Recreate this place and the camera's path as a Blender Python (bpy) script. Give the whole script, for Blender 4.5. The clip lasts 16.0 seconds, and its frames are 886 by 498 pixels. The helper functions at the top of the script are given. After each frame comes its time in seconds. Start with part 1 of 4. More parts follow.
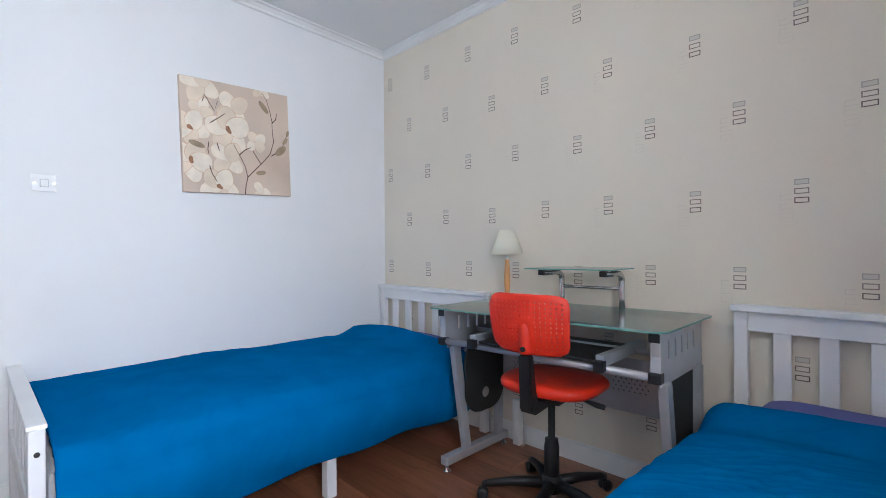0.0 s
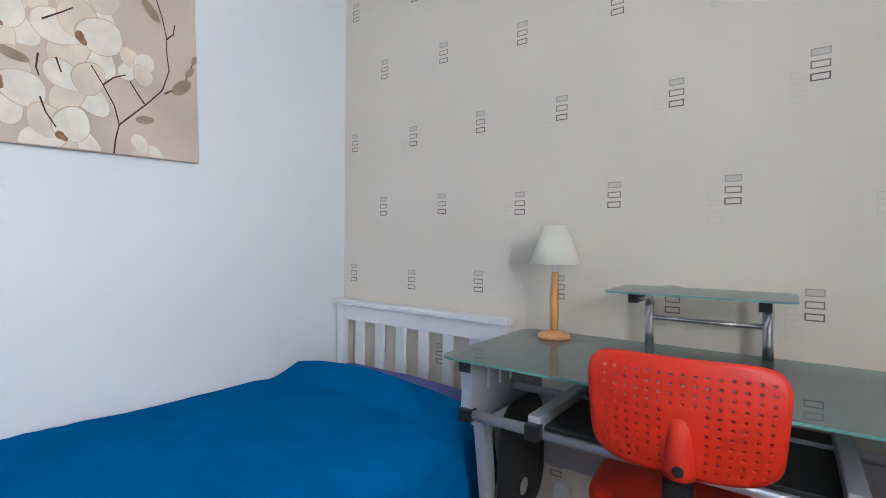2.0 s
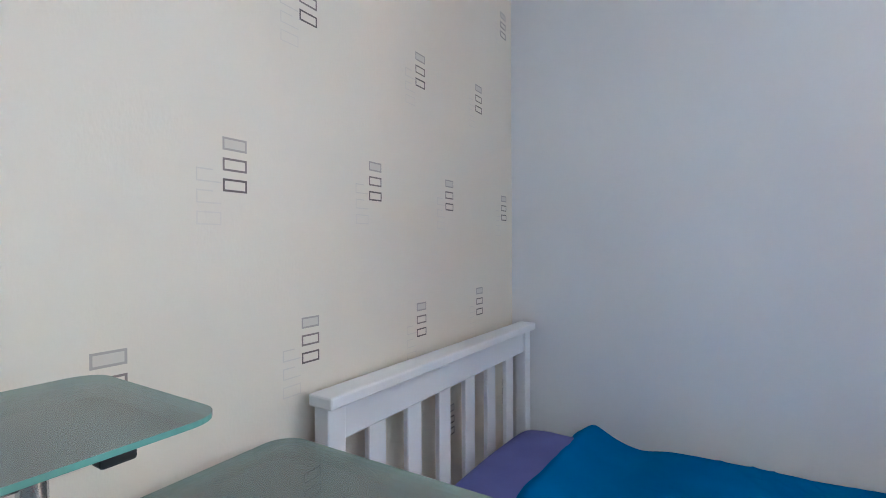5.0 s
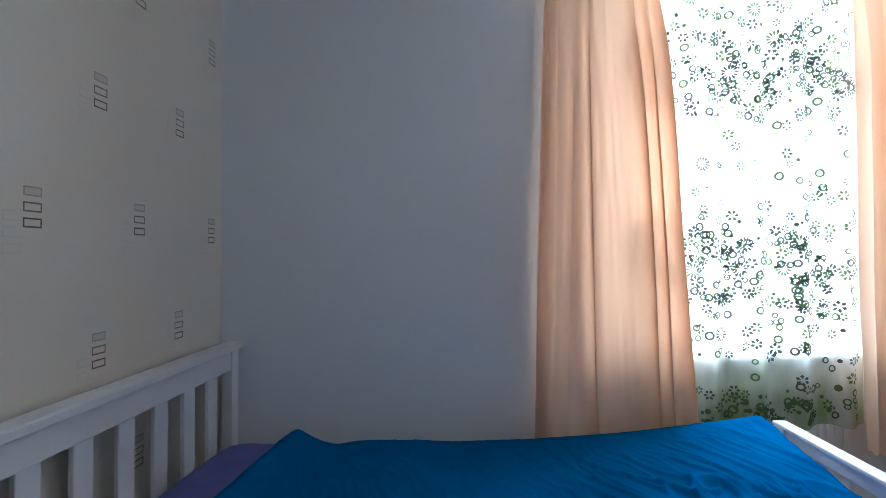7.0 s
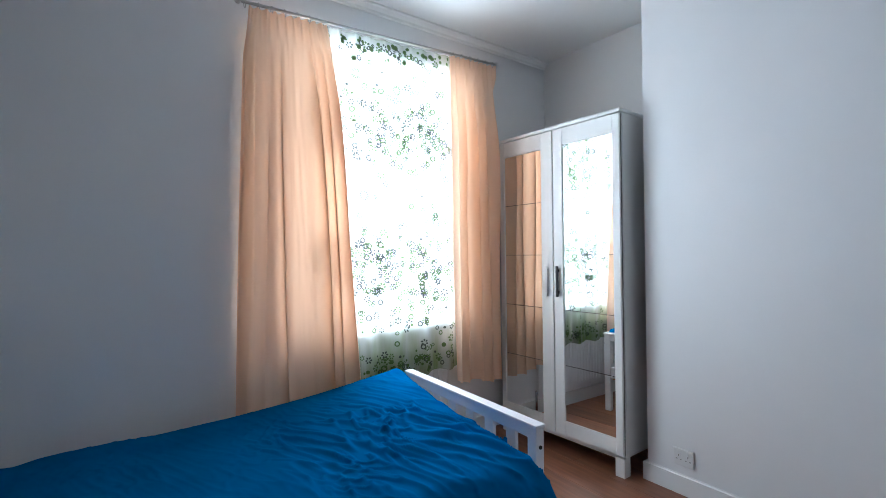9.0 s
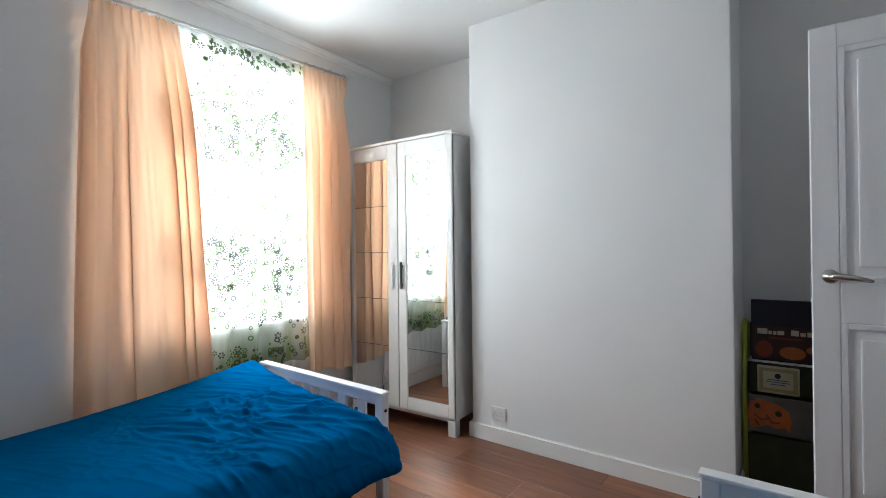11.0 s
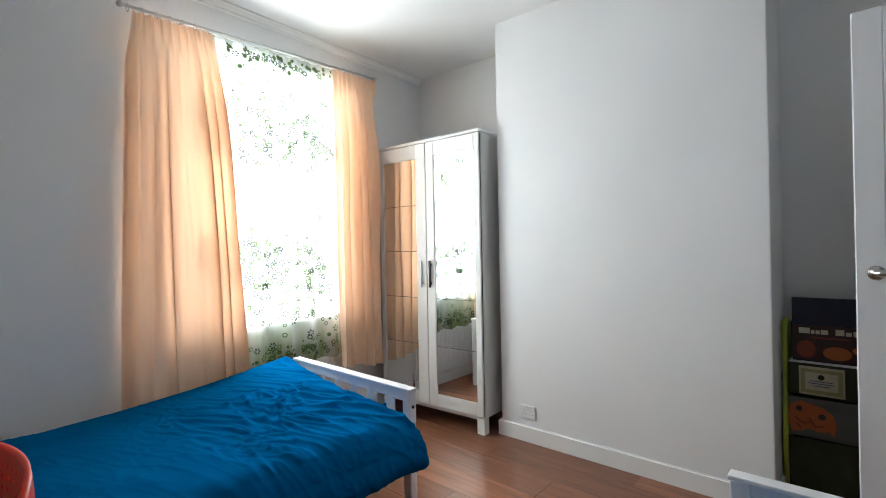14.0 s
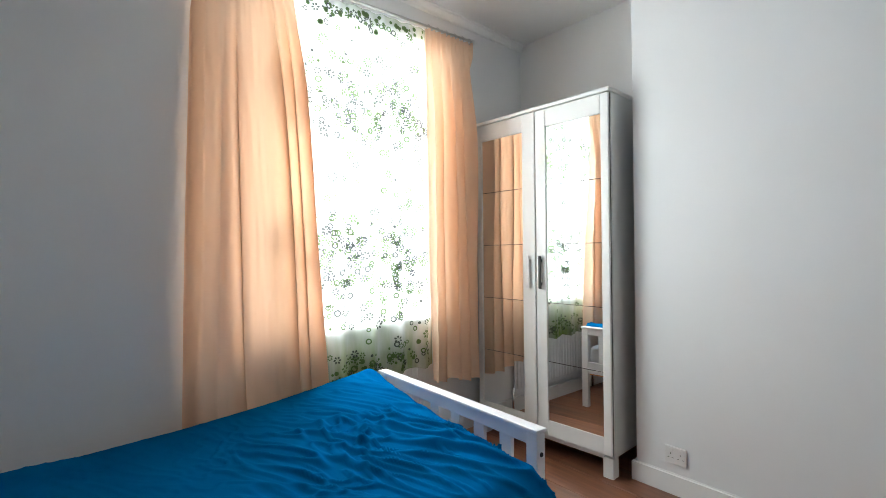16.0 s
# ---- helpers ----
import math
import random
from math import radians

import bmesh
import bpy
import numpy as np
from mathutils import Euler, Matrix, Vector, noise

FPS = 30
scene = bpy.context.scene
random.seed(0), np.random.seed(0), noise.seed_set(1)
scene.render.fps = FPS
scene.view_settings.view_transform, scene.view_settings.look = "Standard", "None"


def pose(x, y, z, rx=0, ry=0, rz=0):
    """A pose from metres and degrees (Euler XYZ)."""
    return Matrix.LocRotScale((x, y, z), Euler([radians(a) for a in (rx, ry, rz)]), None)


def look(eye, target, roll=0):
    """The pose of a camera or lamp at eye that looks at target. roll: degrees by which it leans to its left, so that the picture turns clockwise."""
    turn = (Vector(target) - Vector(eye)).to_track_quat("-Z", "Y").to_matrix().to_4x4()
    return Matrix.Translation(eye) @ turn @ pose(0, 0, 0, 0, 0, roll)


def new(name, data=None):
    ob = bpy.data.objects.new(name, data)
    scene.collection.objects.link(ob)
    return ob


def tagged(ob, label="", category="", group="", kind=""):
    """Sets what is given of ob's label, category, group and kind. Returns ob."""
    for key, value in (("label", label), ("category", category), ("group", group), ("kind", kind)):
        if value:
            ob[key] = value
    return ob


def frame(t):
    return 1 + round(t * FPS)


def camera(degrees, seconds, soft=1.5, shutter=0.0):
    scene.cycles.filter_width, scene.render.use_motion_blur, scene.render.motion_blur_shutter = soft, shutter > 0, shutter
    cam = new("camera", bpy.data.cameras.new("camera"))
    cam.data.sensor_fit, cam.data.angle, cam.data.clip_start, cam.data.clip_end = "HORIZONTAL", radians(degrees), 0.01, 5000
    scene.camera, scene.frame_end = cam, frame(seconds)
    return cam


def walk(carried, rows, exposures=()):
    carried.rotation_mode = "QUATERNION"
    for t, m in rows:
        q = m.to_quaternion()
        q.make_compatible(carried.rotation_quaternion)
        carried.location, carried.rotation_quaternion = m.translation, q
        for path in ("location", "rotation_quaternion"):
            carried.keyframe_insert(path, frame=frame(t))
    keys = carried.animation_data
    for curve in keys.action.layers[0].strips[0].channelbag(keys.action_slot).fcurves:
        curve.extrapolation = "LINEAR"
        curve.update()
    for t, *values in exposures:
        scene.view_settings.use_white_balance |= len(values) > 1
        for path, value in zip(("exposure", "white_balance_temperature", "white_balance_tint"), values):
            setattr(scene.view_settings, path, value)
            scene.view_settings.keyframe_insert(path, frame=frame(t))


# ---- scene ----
cam = camera(87.2, 16.0, soft=0.9)
PATH = [
    (0, (2.614, -2.064, 1.04), (1.21, -0.64, 1.034), -0.4),
    (0.5, (2.44, -1.987, 1.059), (1.062, -0.538, 1.042), 0.25),
    (1, (2.212, -1.902, 1.068), (0.881, -0.41, 1.038), 0.5),
    (1.5, (1.982, -1.73, 1.067), (0.677, -0.215, 1.034), 0.6),
    (2, (1.786, -1.566, 1.07), (0.589, 0.036, 1.04), 0.7),
    (2.5, (1.645, -1.396, 1.07), (0.707, 0.37, 1.041), 0.8),
    (3, (1.565, -1.103, 1.085), (1.051, 0.83, 1.056), 0.9),
    (3.5, (1.532, -0.922, 1.096), (1.609, 1.077, 1.065), 0.8),
    (3.9, (1.539, -0.804, 1.085), (2.113, 1.107, 1.058), 0.5),
    (4, (1.538, -0.761, 1.088), (2.273, 1.098, 1.063), 0.2),
    (4.5, (1.585, -0.688, 1.099), (2.838, 0.87, 1.082), -0.2),
    (5, (1.562, -0.671, 1.089), (3.264, 0.38, 1.076), -0.3),
    (5.2, (1.531, -0.667, 1.089), (3.356, 0.167, 1.086), -0.4),
    (7.3, (1.406, -0.893, 1.16), (3.406, -0.921, 1.156), 0.1),
    (7.5, (1.373, -0.888, 1.177), (3.369, -1.015, 1.153), 0.2),
    (8, (1.252, -0.802, 1.128), (3.192, -1.285, 1.142), 0),
    (8.5, (1.122, -0.75, 1.085), (2.929, -1.607, 1.122), -0),
    (9, (0.97, -0.77, 1.162), (2.627, -1.889, 1.183), -0.6),
    (9.5, (0.935, -0.755, 1.247), (2.433, -2.079, 1.295), -0.4),
    (10, (0.813, -0.659, 1.206), (2.169, -2.129, 1.224), -0.3),
    (10.2, (0.793, -0.615, 1.191), (2.103, -2.127, 1.207), -0.2),
    (12.3, (0.667, -0.527, 1.147), (1.852, -2.138, 1.149), -0.8),
    (12.5, (0.661, -0.531, 1.152), (1.856, -2.134, 1.151), -0.8),
    (13, (0.67, -0.537, 1.159), (1.878, -2.131, 1.154), -0.9),
    (13.5, (0.688, -0.542, 1.16), (1.928, -2.112, 1.158), -1),
    (14, (0.704, -0.556, 1.157), (2.03, -2.053, 1.16), -1.1),
    (14.5, (0.715, -0.553, 1.157), (2.101, -1.994, 1.159), -1.1),
    (15, (0.764, -0.627, 1.145), (2.2, -2.018, 1.168), -0.95),
    (15.5, (0.948, -0.781, 1.121), (2.417, -2.136, 1.137), -1.05),
    (16, (1.203, -0.818, 1.115), (2.754, -2.08, 1.125), -0.6),
]
walk(cam, [(t, look(e, g, r)) for t, e, g, r in PATH],
     exposures=[(0, 0.60, 5950, 16), (3.5, 0.70, 5950, 15), (5, 0.94, 5800, 14), (7.4, -0.42, 5500, 12), (9, -0.30, 5650, 12), (10.2, -0.12, 6050, 12), (12.4, 0.08, 6450, 11), (14.5, 0.10, 6450, 11), (15.2, 0.06, 6450, 11), (16, -0.06, 6450, 11)])

# ---- world and light ----
world = bpy.data.worlds.new("world")
scene.world = world
world.use_nodes = True
wn = world.node_tree.nodes
sky = wn.new("ShaderNodeTexSky")
sky.sky_type, sky.sun_disc = "NISHITA", False
sky.sun_elevation, sky.sun_rotation = radians(48), radians(-110)
wn["Background"].inputs[1].default_value = 0.12
world.node_tree.links.new(sky.outputs[0], wn["Background"].inputs[0])
sun = bpy.data.lights.new("sun", "SUN")
sun.energy, sun.angle, sun.color = 2.0, radians(2), (1, 0.95, 0.88)
sun_ob = new("sun", sun)
sun_ob.matrix_world = look((-6, -4, 8), (0, 0, 0))

SKEW = 0.1          # the window wall leans away to the south
EAST = 3.122


def east(y, off=0.0):
    """x of the window wall at y, off metres into the room."""
    return EAST - SKEW * y - off


def ceil(x, y):
    """Height of the slightly sloping ceiling."""
    return 2.41 + 0.02 * x - 0.035 * y


lamp = bpy.data.lights.new("window_daylight", "AREA")
lamp.shape, lamp.size, lamp.size_y, lamp.energy, lamp.color = "RECTANGLE", 1.12, 1.52, 106, (0.86, 0.945, 1.0)
lamp.spread = radians(160)
lamp_ob = new("window_daylight", lamp)
lamp_ob.matrix_world = look((east(-1.97) + 0.25, -1.97, 1.5), (east(-1.97) - 2.0, -1.76, 1.25))

# ---- materials ----


def mat(name, color, rough=0.5, metal=0.0, var=0.08, scale=8.0, bump=0.0, bump_scale=60.0, spec=0.5, stretch=(1, 1, 1), sheen=0.0):
    """Principled material with broad tone variation and fine relief."""
    m = bpy.data.materials.new(name)
    m.use_nodes = True
    nt = m.node_tree
    p = nt.nodes["Principled BSDF"]
    p.inputs["Roughness"].default_value, p.inputs["Metallic"].default_value = rough, metal
    p.inputs["Specular IOR Level"].default_value = spec
    if sheen:
        p.inputs["Sheen Weight"].default_value = sheen
    co = nt.nodes.new("ShaderNodeTexCoord")
    mp = nt.nodes.new("ShaderNodeMapping")
    mp.inputs["Scale"].default_value = stretch
    nt.links.new(co.outputs["Object"], mp.inputs[0])
    a = nt.nodes.new("ShaderNodeTexNoise")
    a.inputs["Scale"].default_value, a.inputs["Detail"].default_value = scale, 5
    nt.links.new(mp.outputs[0], a.inputs["Vector"])
    r = nt.nodes.new("ShaderNodeMapRange")
    r.inputs["From Min"].default_value, r.inputs["From Max"].default_value = 0.3, 0.7
    r.inputs["To Min"].default_value, r.inputs["To Max"].default_value = 1 - var, 1 + var
    nt.links.new(a.outputs[0], r.inputs[0])
    mx = nt.nodes.new("ShaderNodeMix")
    mx.data_type, mx.blend_type = "RGBA", "MULTIPLY"
    mx.inputs["Factor"].default_value = 1
    mx.inputs["A"].default_value = (*color, 1)
    nt.links.new(r.outputs[0], mx.inputs["B"])
    nt.links.new(mx.outputs["Result"], p.inputs["Base Color"])
    if bump:
        b = nt.nodes.new("ShaderNodeTexNoise")
        b.inputs["Scale"].default_value, b.inputs["Detail"].default_value = bump_scale, 4
        nt.links.new(mp.outputs[0], b.inputs["Vector"])
        bp = nt.nodes.new("ShaderNodeBump")
        bp.inputs["Strength"].default_value, bp.inputs["Distance"].default_value = bump, 0.004
        nt.links.new(b.outputs[0], bp.inputs["Height"])
        nt.links.new(bp.outputs[0], p.inputs["Normal"])
    return m


M_WALL = mat("painted_plaster", (0.78, 0.78, 0.785), 0.6, var=0.025, scale=1.5, bump=0.09, bump_scale=70)
M_CEIL = mat("ceiling_paint", (0.80, 0.80, 0.79), 0.8, var=0.02, scale=1.2, bump=0.2, bump_scale=50)
M_PAPER = mat("cream_wallpaper", (0.76, 0.69, 0.585), 0.55, var=0.03, scale=2.0, bump=0.12, bump_scale=220, stretch=(1, 1, 0.5))
M_WHITE = mat("white_gloss_paint", (0.80, 0.80, 0.81), 0.32, var=0.03, scale=5, bump=0.06, bump_scale=40)
M_TRIM = mat("trim_paint", (0.80, 0.80, 0.79), 0.4, var=0.03, scale=3, bump=0.08, bump_scale=30)
M_DOOR = mat("door_paint", (0.78, 0.78, 0.80), 0.38, var=0.02, scale=6, bump=0.2, bump_scale=40, stretch=(3, 3, 0.3))
M_WARD = mat("white_foil_board", (0.80, 0.80, 0.78), 0.4, var=0.015, scale=4, bump=0.03)
M_DUVET = mat("blue_cotton", (0.0004, 0.122, 0.330), 0.85, var=0.10, scale=6, bump=0.25, bump_scale=34, spec=0.0)
M_PILLOW = mat("lilac_cotton", (0.13, 0.14, 0.36), 0.85, var=0.08, scale=8, bump=0.3, bump_scale=40, spec=0.2)
M_MATTRESS = mat("mattress_ticking", (0.6, 0.6, 0.62), 0.9, var=0.05, bump=0.2)
M_SILVER = mat("silver_powder_coat", (0.46, 0.47, 0.50), 0.38, metal=0.4, var=0.05, scale=20, bump=0.05, bump_scale=200)
M_CHROME = mat("satin_chrome", (0.62, 0.63, 0.65), 0.22, metal=1.0, var=0.03)
M_BLACK = mat("black_plastic", (0.012, 0.012, 0.013), 0.45, var=0.2, scale=30, bump=0.1, bump_scale=300)
M_BOARD = mat("black_board", (0.015, 0.016, 0.016), 0.5, var=0.2, scale=12)
M_RED = mat("red_plastic", (0.72, 0.028, 0.008), 0.42, var=0.05, scale=10, bump=0.06, bump_scale=250)
M_BEECH = mat("beech_wood", (0.66, 0.32, 0.12), 0.45, var=0.12, scale=14, bump=0.05, bump_scale=60, stretch=(6, 6, 0.6))
M_BRASS = mat("steel_handle", (0.45, 0.43, 0.40), 0.25, metal=1.0, var=0.05)
M_SOCKET = mat("white_plastic", (0.74, 0.74, 0.735), 0.3, var=0.01)
M_DARK = mat("dark_recess", (0.02, 0.02, 0.022), 0.6, var=0.1)
M_GREEN = mat("lime_plastic", (0.38, 0.45, 0.05), 0.45, var=0.05)
M_ROD = mat("rod_metal", (0.55, 0.55, 0.55), 0.3, metal=0.9, var=0.05)
M_STONE = mat("outside_render", (0.5, 0.5, 0.48), 0.9, var=0.1)


def planks_mat():
    m = mat("walnut_laminate", (0.25, 0.100, 0.052), 0.3, var=0.3, scale=3.5, bump=0.05, bump_scale=30, stretch=(0.7, 9, 1))
    nt = m.node_tree
    info = nt.nodes.new("ShaderNodeObjectInfo")
    r = nt.nodes.new("ShaderNodeMapRange")
    r.inputs["To Min"].default_value, r.inputs["To Max"].default_value = 0.75, 1.3
    nt.links.new(info.outputs["Random"], r.inputs[0])
    mx = nt.nodes.new("ShaderNodeMix")
    mx.data_type, mx.blend_type = "RGBA", "MULTIPLY"
    mx.inputs["Factor"].default_value = 1
    p = nt.nodes["Principled BSDF"]
    old = p.inputs["Base Color"].links[0].from_socket
    nt.links.new(old, mx.inputs["A"])
    nt.links.new(r.outputs[0], mx.inputs["B"])
    nt.links.new(mx.outputs["Result"], p.inputs["Base Color"])
    return m


M_PLANK = planks_mat()


def glass_mat(name, tint, clear, rough=0.02):
    """Sheet glass: mostly clear with gloss, tinted."""
    m = bpy.data.materials.new(name)
    m.use_nodes = True
    nt = m.node_tree
    nt.nodes.remove(nt.nodes["Principled BSDF"])
    out = nt.nodes["Material Output"]
    tr = nt.nodes.new("ShaderNodeBsdfTransparent")
    tr.inputs[0].default_value = (*clear, 1)
    df = nt.nodes.new("ShaderNodeBsdfDiffuse")
    df.inputs[0].default_value = (*tint, 1)
    gl = nt.nodes.new("ShaderNodeBsdfGlossy")
    gl.inputs["Roughness"].default_value = rough
    fr = nt.nodes.new("ShaderNodeFresnel")
    fr.inputs[0].default_value = 1.6
    m1, m2 = nt.nodes.new("ShaderNodeMixShader"), nt.nodes.new("ShaderNodeMixShader")
    m1.inputs[0].default_value = 0.30
    nt.links.new(tr.outputs[0], m1.inputs[1])
    nt.links.new(df.outputs[0], m1.inputs[2])
    nt.links.new(fr.outputs[0], m2.inputs[0])
    nt.links.new(m1.outputs[0], m2.inputs[1])
    nt.links.new(gl.outputs[0], m2.inputs[2])
    nt.links.new(m2.outputs[0], out.inputs[0])
    return m


M_GLASS = glass_mat("green_table_glass", (0.58, 0.71, 0.67), (0.76, 0.89, 0.85))
M_GLASSEDGE = mat("glass_edge", (0.14, 0.34, 0.29), 0.1, var=0.2, scale=20)
M_PANE = glass_mat("window_pane", (0.9, 0.9, 0.9), (0.97, 0.97, 0.97))
M_PANE.node_tree.nodes["Mix Shader"].inputs[0].default_value = 0.0


def mirror_mat():
    m = bpy.data.materials.new("mirror_silver")
    m.use_nodes = True
    p = m.node_tree.nodes["Principled BSDF"]
    p.inputs["Base Color"].default_value = (0.86, 0.88, 0.87, 1)
    p.inputs["Metallic"].default_value, p.inputs["Roughness"].default_value = 1.0, 0.012
    return m


M_MIRROR = mirror_mat()


def cloth_mat(name, color, through_color, mix_translucent, mix_clear=0.0, weave=500):
    """Curtain cloth: light scatters on it and through it, open weave lets some pass straight."""
    m = bpy.data.materials.new(name)
    m.use_nodes = True
    nt = m.node_tree
    nt.nodes.remove(nt.nodes["Principled BSDF"])
    out = nt.nodes["Material Output"]
    co = nt.nodes.new("ShaderNodeTexCoord")
    nz = nt.nodes.new("ShaderNodeTexNoise")
    nz.inputs["Scale"].default_value = weave
    nt.links.new(co.outputs["Object"], nz.inputs["Vector"])
    bp = nt.nodes.new("ShaderNodeBump")
    bp.inputs["Strength"].default_value, bp.inputs["Distance"].default_value = 0.2, 0.002
    nt.links.new(nz.outputs[0], bp.inputs["Height"])
    df = nt.nodes.new("ShaderNodeBsdfDiffuse")
    df.inputs[0].default_value = (*color, 1)
    tl = nt.nodes.new("ShaderNodeBsdfTranslucent")
    tl.inputs[0].default_value = (*through_color, 1)
    nt.links.new(bp.outputs[0], df.inputs["Normal"])
    m1 = nt.nodes.new("ShaderNodeMixShader")
    m1.inputs[0].default_value = mix_translucent
    nt.links.new(df.outputs[0], m1.inputs[1])
    nt.links.new(tl.outputs[0], m1.inputs[2])
    last = m1
    if mix_clear:
        tr = nt.nodes.new("ShaderNodeBsdfTransparent")
        m2 = nt.nodes.new("ShaderNodeMixShader")
        m2.inputs[0].default_value = mix_clear
        nt.links.new(m1.outputs[0], m2.inputs[1])
        nt.links.new(tr.outputs[0], m2.inputs[2])
        last = m2
    nt.links.new(last.outputs[0], out.inputs[0])
    return m


def tint_voile(m):
    """Green wash on the voile: strong below the sill, faint in one upright vine."""
    nt = m.node_tree
    co = nt.nodes.new("ShaderNodeTexCoord")
    xyz = nt.nodes.new("ShaderNodeSeparateXYZ")
    nt.links.new(co.outputs["Object"], xyz.inputs[0])

    def ranged(socket, a, b, lo, hi):
        r = nt.nodes.new("ShaderNodeMapRange")
        r.inputs["From Min"].default_value, r.inputs["From Max"].default_value = a, b
        r.inputs["To Min"].default_value, r.inputs["To Max"].default_value = lo, hi
        nt.links.new(socket, r.inputs[0])
        return r.outputs[0]

    def calc(kind, a, b):
        n = nt.nodes.new("ShaderNodeMath")
        n.operation = kind
        for k, q in enumerate((a, b)):
            if isinstance(q, float):
                n.inputs[k].default_value = q
            else:
                nt.links.new(q, n.inputs[k])
        return n.outputs[0]

    low = ranged(xyz.outputs[2], 0.80, 0.50, 0.0, 0.95)
    high = ranged(xyz.outputs[2], 2.22, 2.40, 0.0, 0.45)
    vine = ranged(calc("ABSOLUTE", calc("ADD", xyz.outputs[1], 2.06), 0.0), 0.02, 0.11, 0.45, 0.0)
    mp = nt.nodes.new("ShaderNodeMapping")
    mp.inputs["Scale"].default_value = (1, 16, 3)
    nt.links.new(co.outputs["Object"], mp.inputs[0])
    nz = nt.nodes.new("ShaderNodeTexNoise")
    nz.inputs["Scale"].default_value, nz.inputs["Detail"].default_value = 1.0, 4
    nt.links.new(mp.outputs[0], nz.inputs["Vector"])
    blot = ranged(nz.outputs[0], 0.36, 0.62, 0.15, 1.0)
    fac = calc("MULTIPLY", calc("MAXIMUM", calc("MAXIMUM", low, high), vine), blot)
    for kind, pale, green in (("BSDF_DIFFUSE", (0.85, 0.88, 0.85, 1), (0.30, 0.44, 0.13, 1)), ("BSDF_TRANSLUCENT", (0.9, 0.93, 0.9, 1), (0.42, 0.60, 0.20, 1)), ("BSDF_TRANSPARENT", (1, 1, 1, 1), (0.50, 0.68, 0.34, 1))):
        for node in [n for n in nt.nodes if n.type == kind]:
            mx = nt.nodes.new("ShaderNodeMix")
            mx.data_type = "RGBA"
            mx.inputs["A"].default_value, mx.inputs["B"].default_value = pale, green
            nt.links.new(fac, mx.inputs["Factor"])
            nt.links.new(mx.outputs["Result"], node.inputs[0])


M_CURTAIN = cloth_mat("peach_curtain_cloth", (0.86, 0.63, 0.46), (0.92, 0.55, 0.33), 0.12)
M_SHEER = cloth_mat("white_voile", (0.85, 0.88, 0.85), (0.9, 0.93, 0.9), 0.6, 0.60, weave=900)
tint_voile(M_SHEER)
M_PRINT_G = cloth_mat("green_print", (0.15, 0.24, 0.09), (0.008, 0.014, 0.006), 0.5, 0.004)
M_PRINT_D = cloth_mat("grey_print", (0.12, 0.14, 0.12), (0.009, 0.011, 0.009), 0.5, 0.004)
M_SHADE = cloth_mat("cream_lampshade", (0.92, 0.89, 0.76), (0.8, 0.75, 0.6), 0.25)


def flat_print(name, color, rough=0.5):
    return mat(name, color, rough, var=0.06, scale=40)


# ---- mesh helpers ----


def obj(name, bm, material=None, parent=None, label="", smooth=False, category="", group="", kind=""):
    me = bpy.data.meshes.new(name)
    bmesh.ops.recalc_face_normals(bm, faces=bm.faces)
    bm.to_mesh(me)
    bm.free()
    for m in (material if isinstance(material, (list, tuple)) else [material]):
        if m:
            me.materials.append(m)
    if smooth:
        for f in me.polygons:
            f.use_smooth = True
    ob = new(name, me)
    if parent:
        ob.parent = parent
    return tagged(ob, label, category, group, kind)


def part(name, bm, material, parent, label="", smooth=False):
    return obj(name, bm, material, parent, label, smooth)


def thing(name, at, label, category, group="", rz=0.0):
    ob = new(name)
    ob.empty_display_size = 0.1
    ob.matrix_world = pose(*at, 0, 0, rz)
    return tagged(ob, label, category, group)


def add_box(bm, x0, x1, y0, y1, z0, z1, bevel=0.0, seg=2, mat_index=0):
    r = bmesh.ops.create_cube(bm, size=1)
    vs = r["verts"]
    for v in vs:
        v.co = Vector(((x0 + x1) / 2 + v.co.x * (x1 - x0), (y0 + y1) / 2 + v.co.y * (y1 - y0), (z0 + z1) / 2 + v.co.z * (z1 - z0)))
    fs = {f for v in vs for f in v.link_faces}
    if mat_index:
        for f in fs:
            f.material_index = mat_index
    if bevel:
        es = list({e for v in vs for e in v.link_edges})
        bmesh.ops.bevel(bm, geom=es, offset=bevel, segments=seg, affect="EDGES", profile=0.5)
    return bm


def box(x0, x1, y0, y1, z0, z1, bevel=0.0, seg=2):
    return add_box(bmesh.new(), x0, x1, y0, y1, z0, z1, bevel, seg)


def add_tube(bm, pts, r, seg=12, cap=True):
    """Round tube along points, with mitred rings."""
    pts = [Vector(p) for p in pts]
    rings = []
    up = Vector((0, 0, 1))
    for i, p in enumerate(pts):
        d = (pts[min(i + 1, len(pts) - 1)] - pts[max(i - 1, 0)]).normalized()
        side = d.cross(up)
        if side.length < 0.05:
            side = d.cross(Vector((1, 0, 0)))
        side.normalize()
        other = side.cross(d).normalized()
        rr = r[i] if isinstance(r, (list, tuple)) else r
        rings.append([bm.verts.new(p + rr * (math.cos(a) * side + math.sin(a) * other)) for a in [2 * math.pi * k / seg for k in range(seg)]])
    for a, b in zip(rings, rings[1:]):
        for k in range(seg):
            bm.faces.new((a[k], a[(k + 1) % seg], b[(k + 1) % seg], b[k]))
    if cap:
        bm.faces.new(rings[0])
        bm.faces.new(rings[-1])
    return bm


def tube(pts, r, seg=12, cap=True):
    return add_tube(bmesh.new(), pts, r, seg, cap)


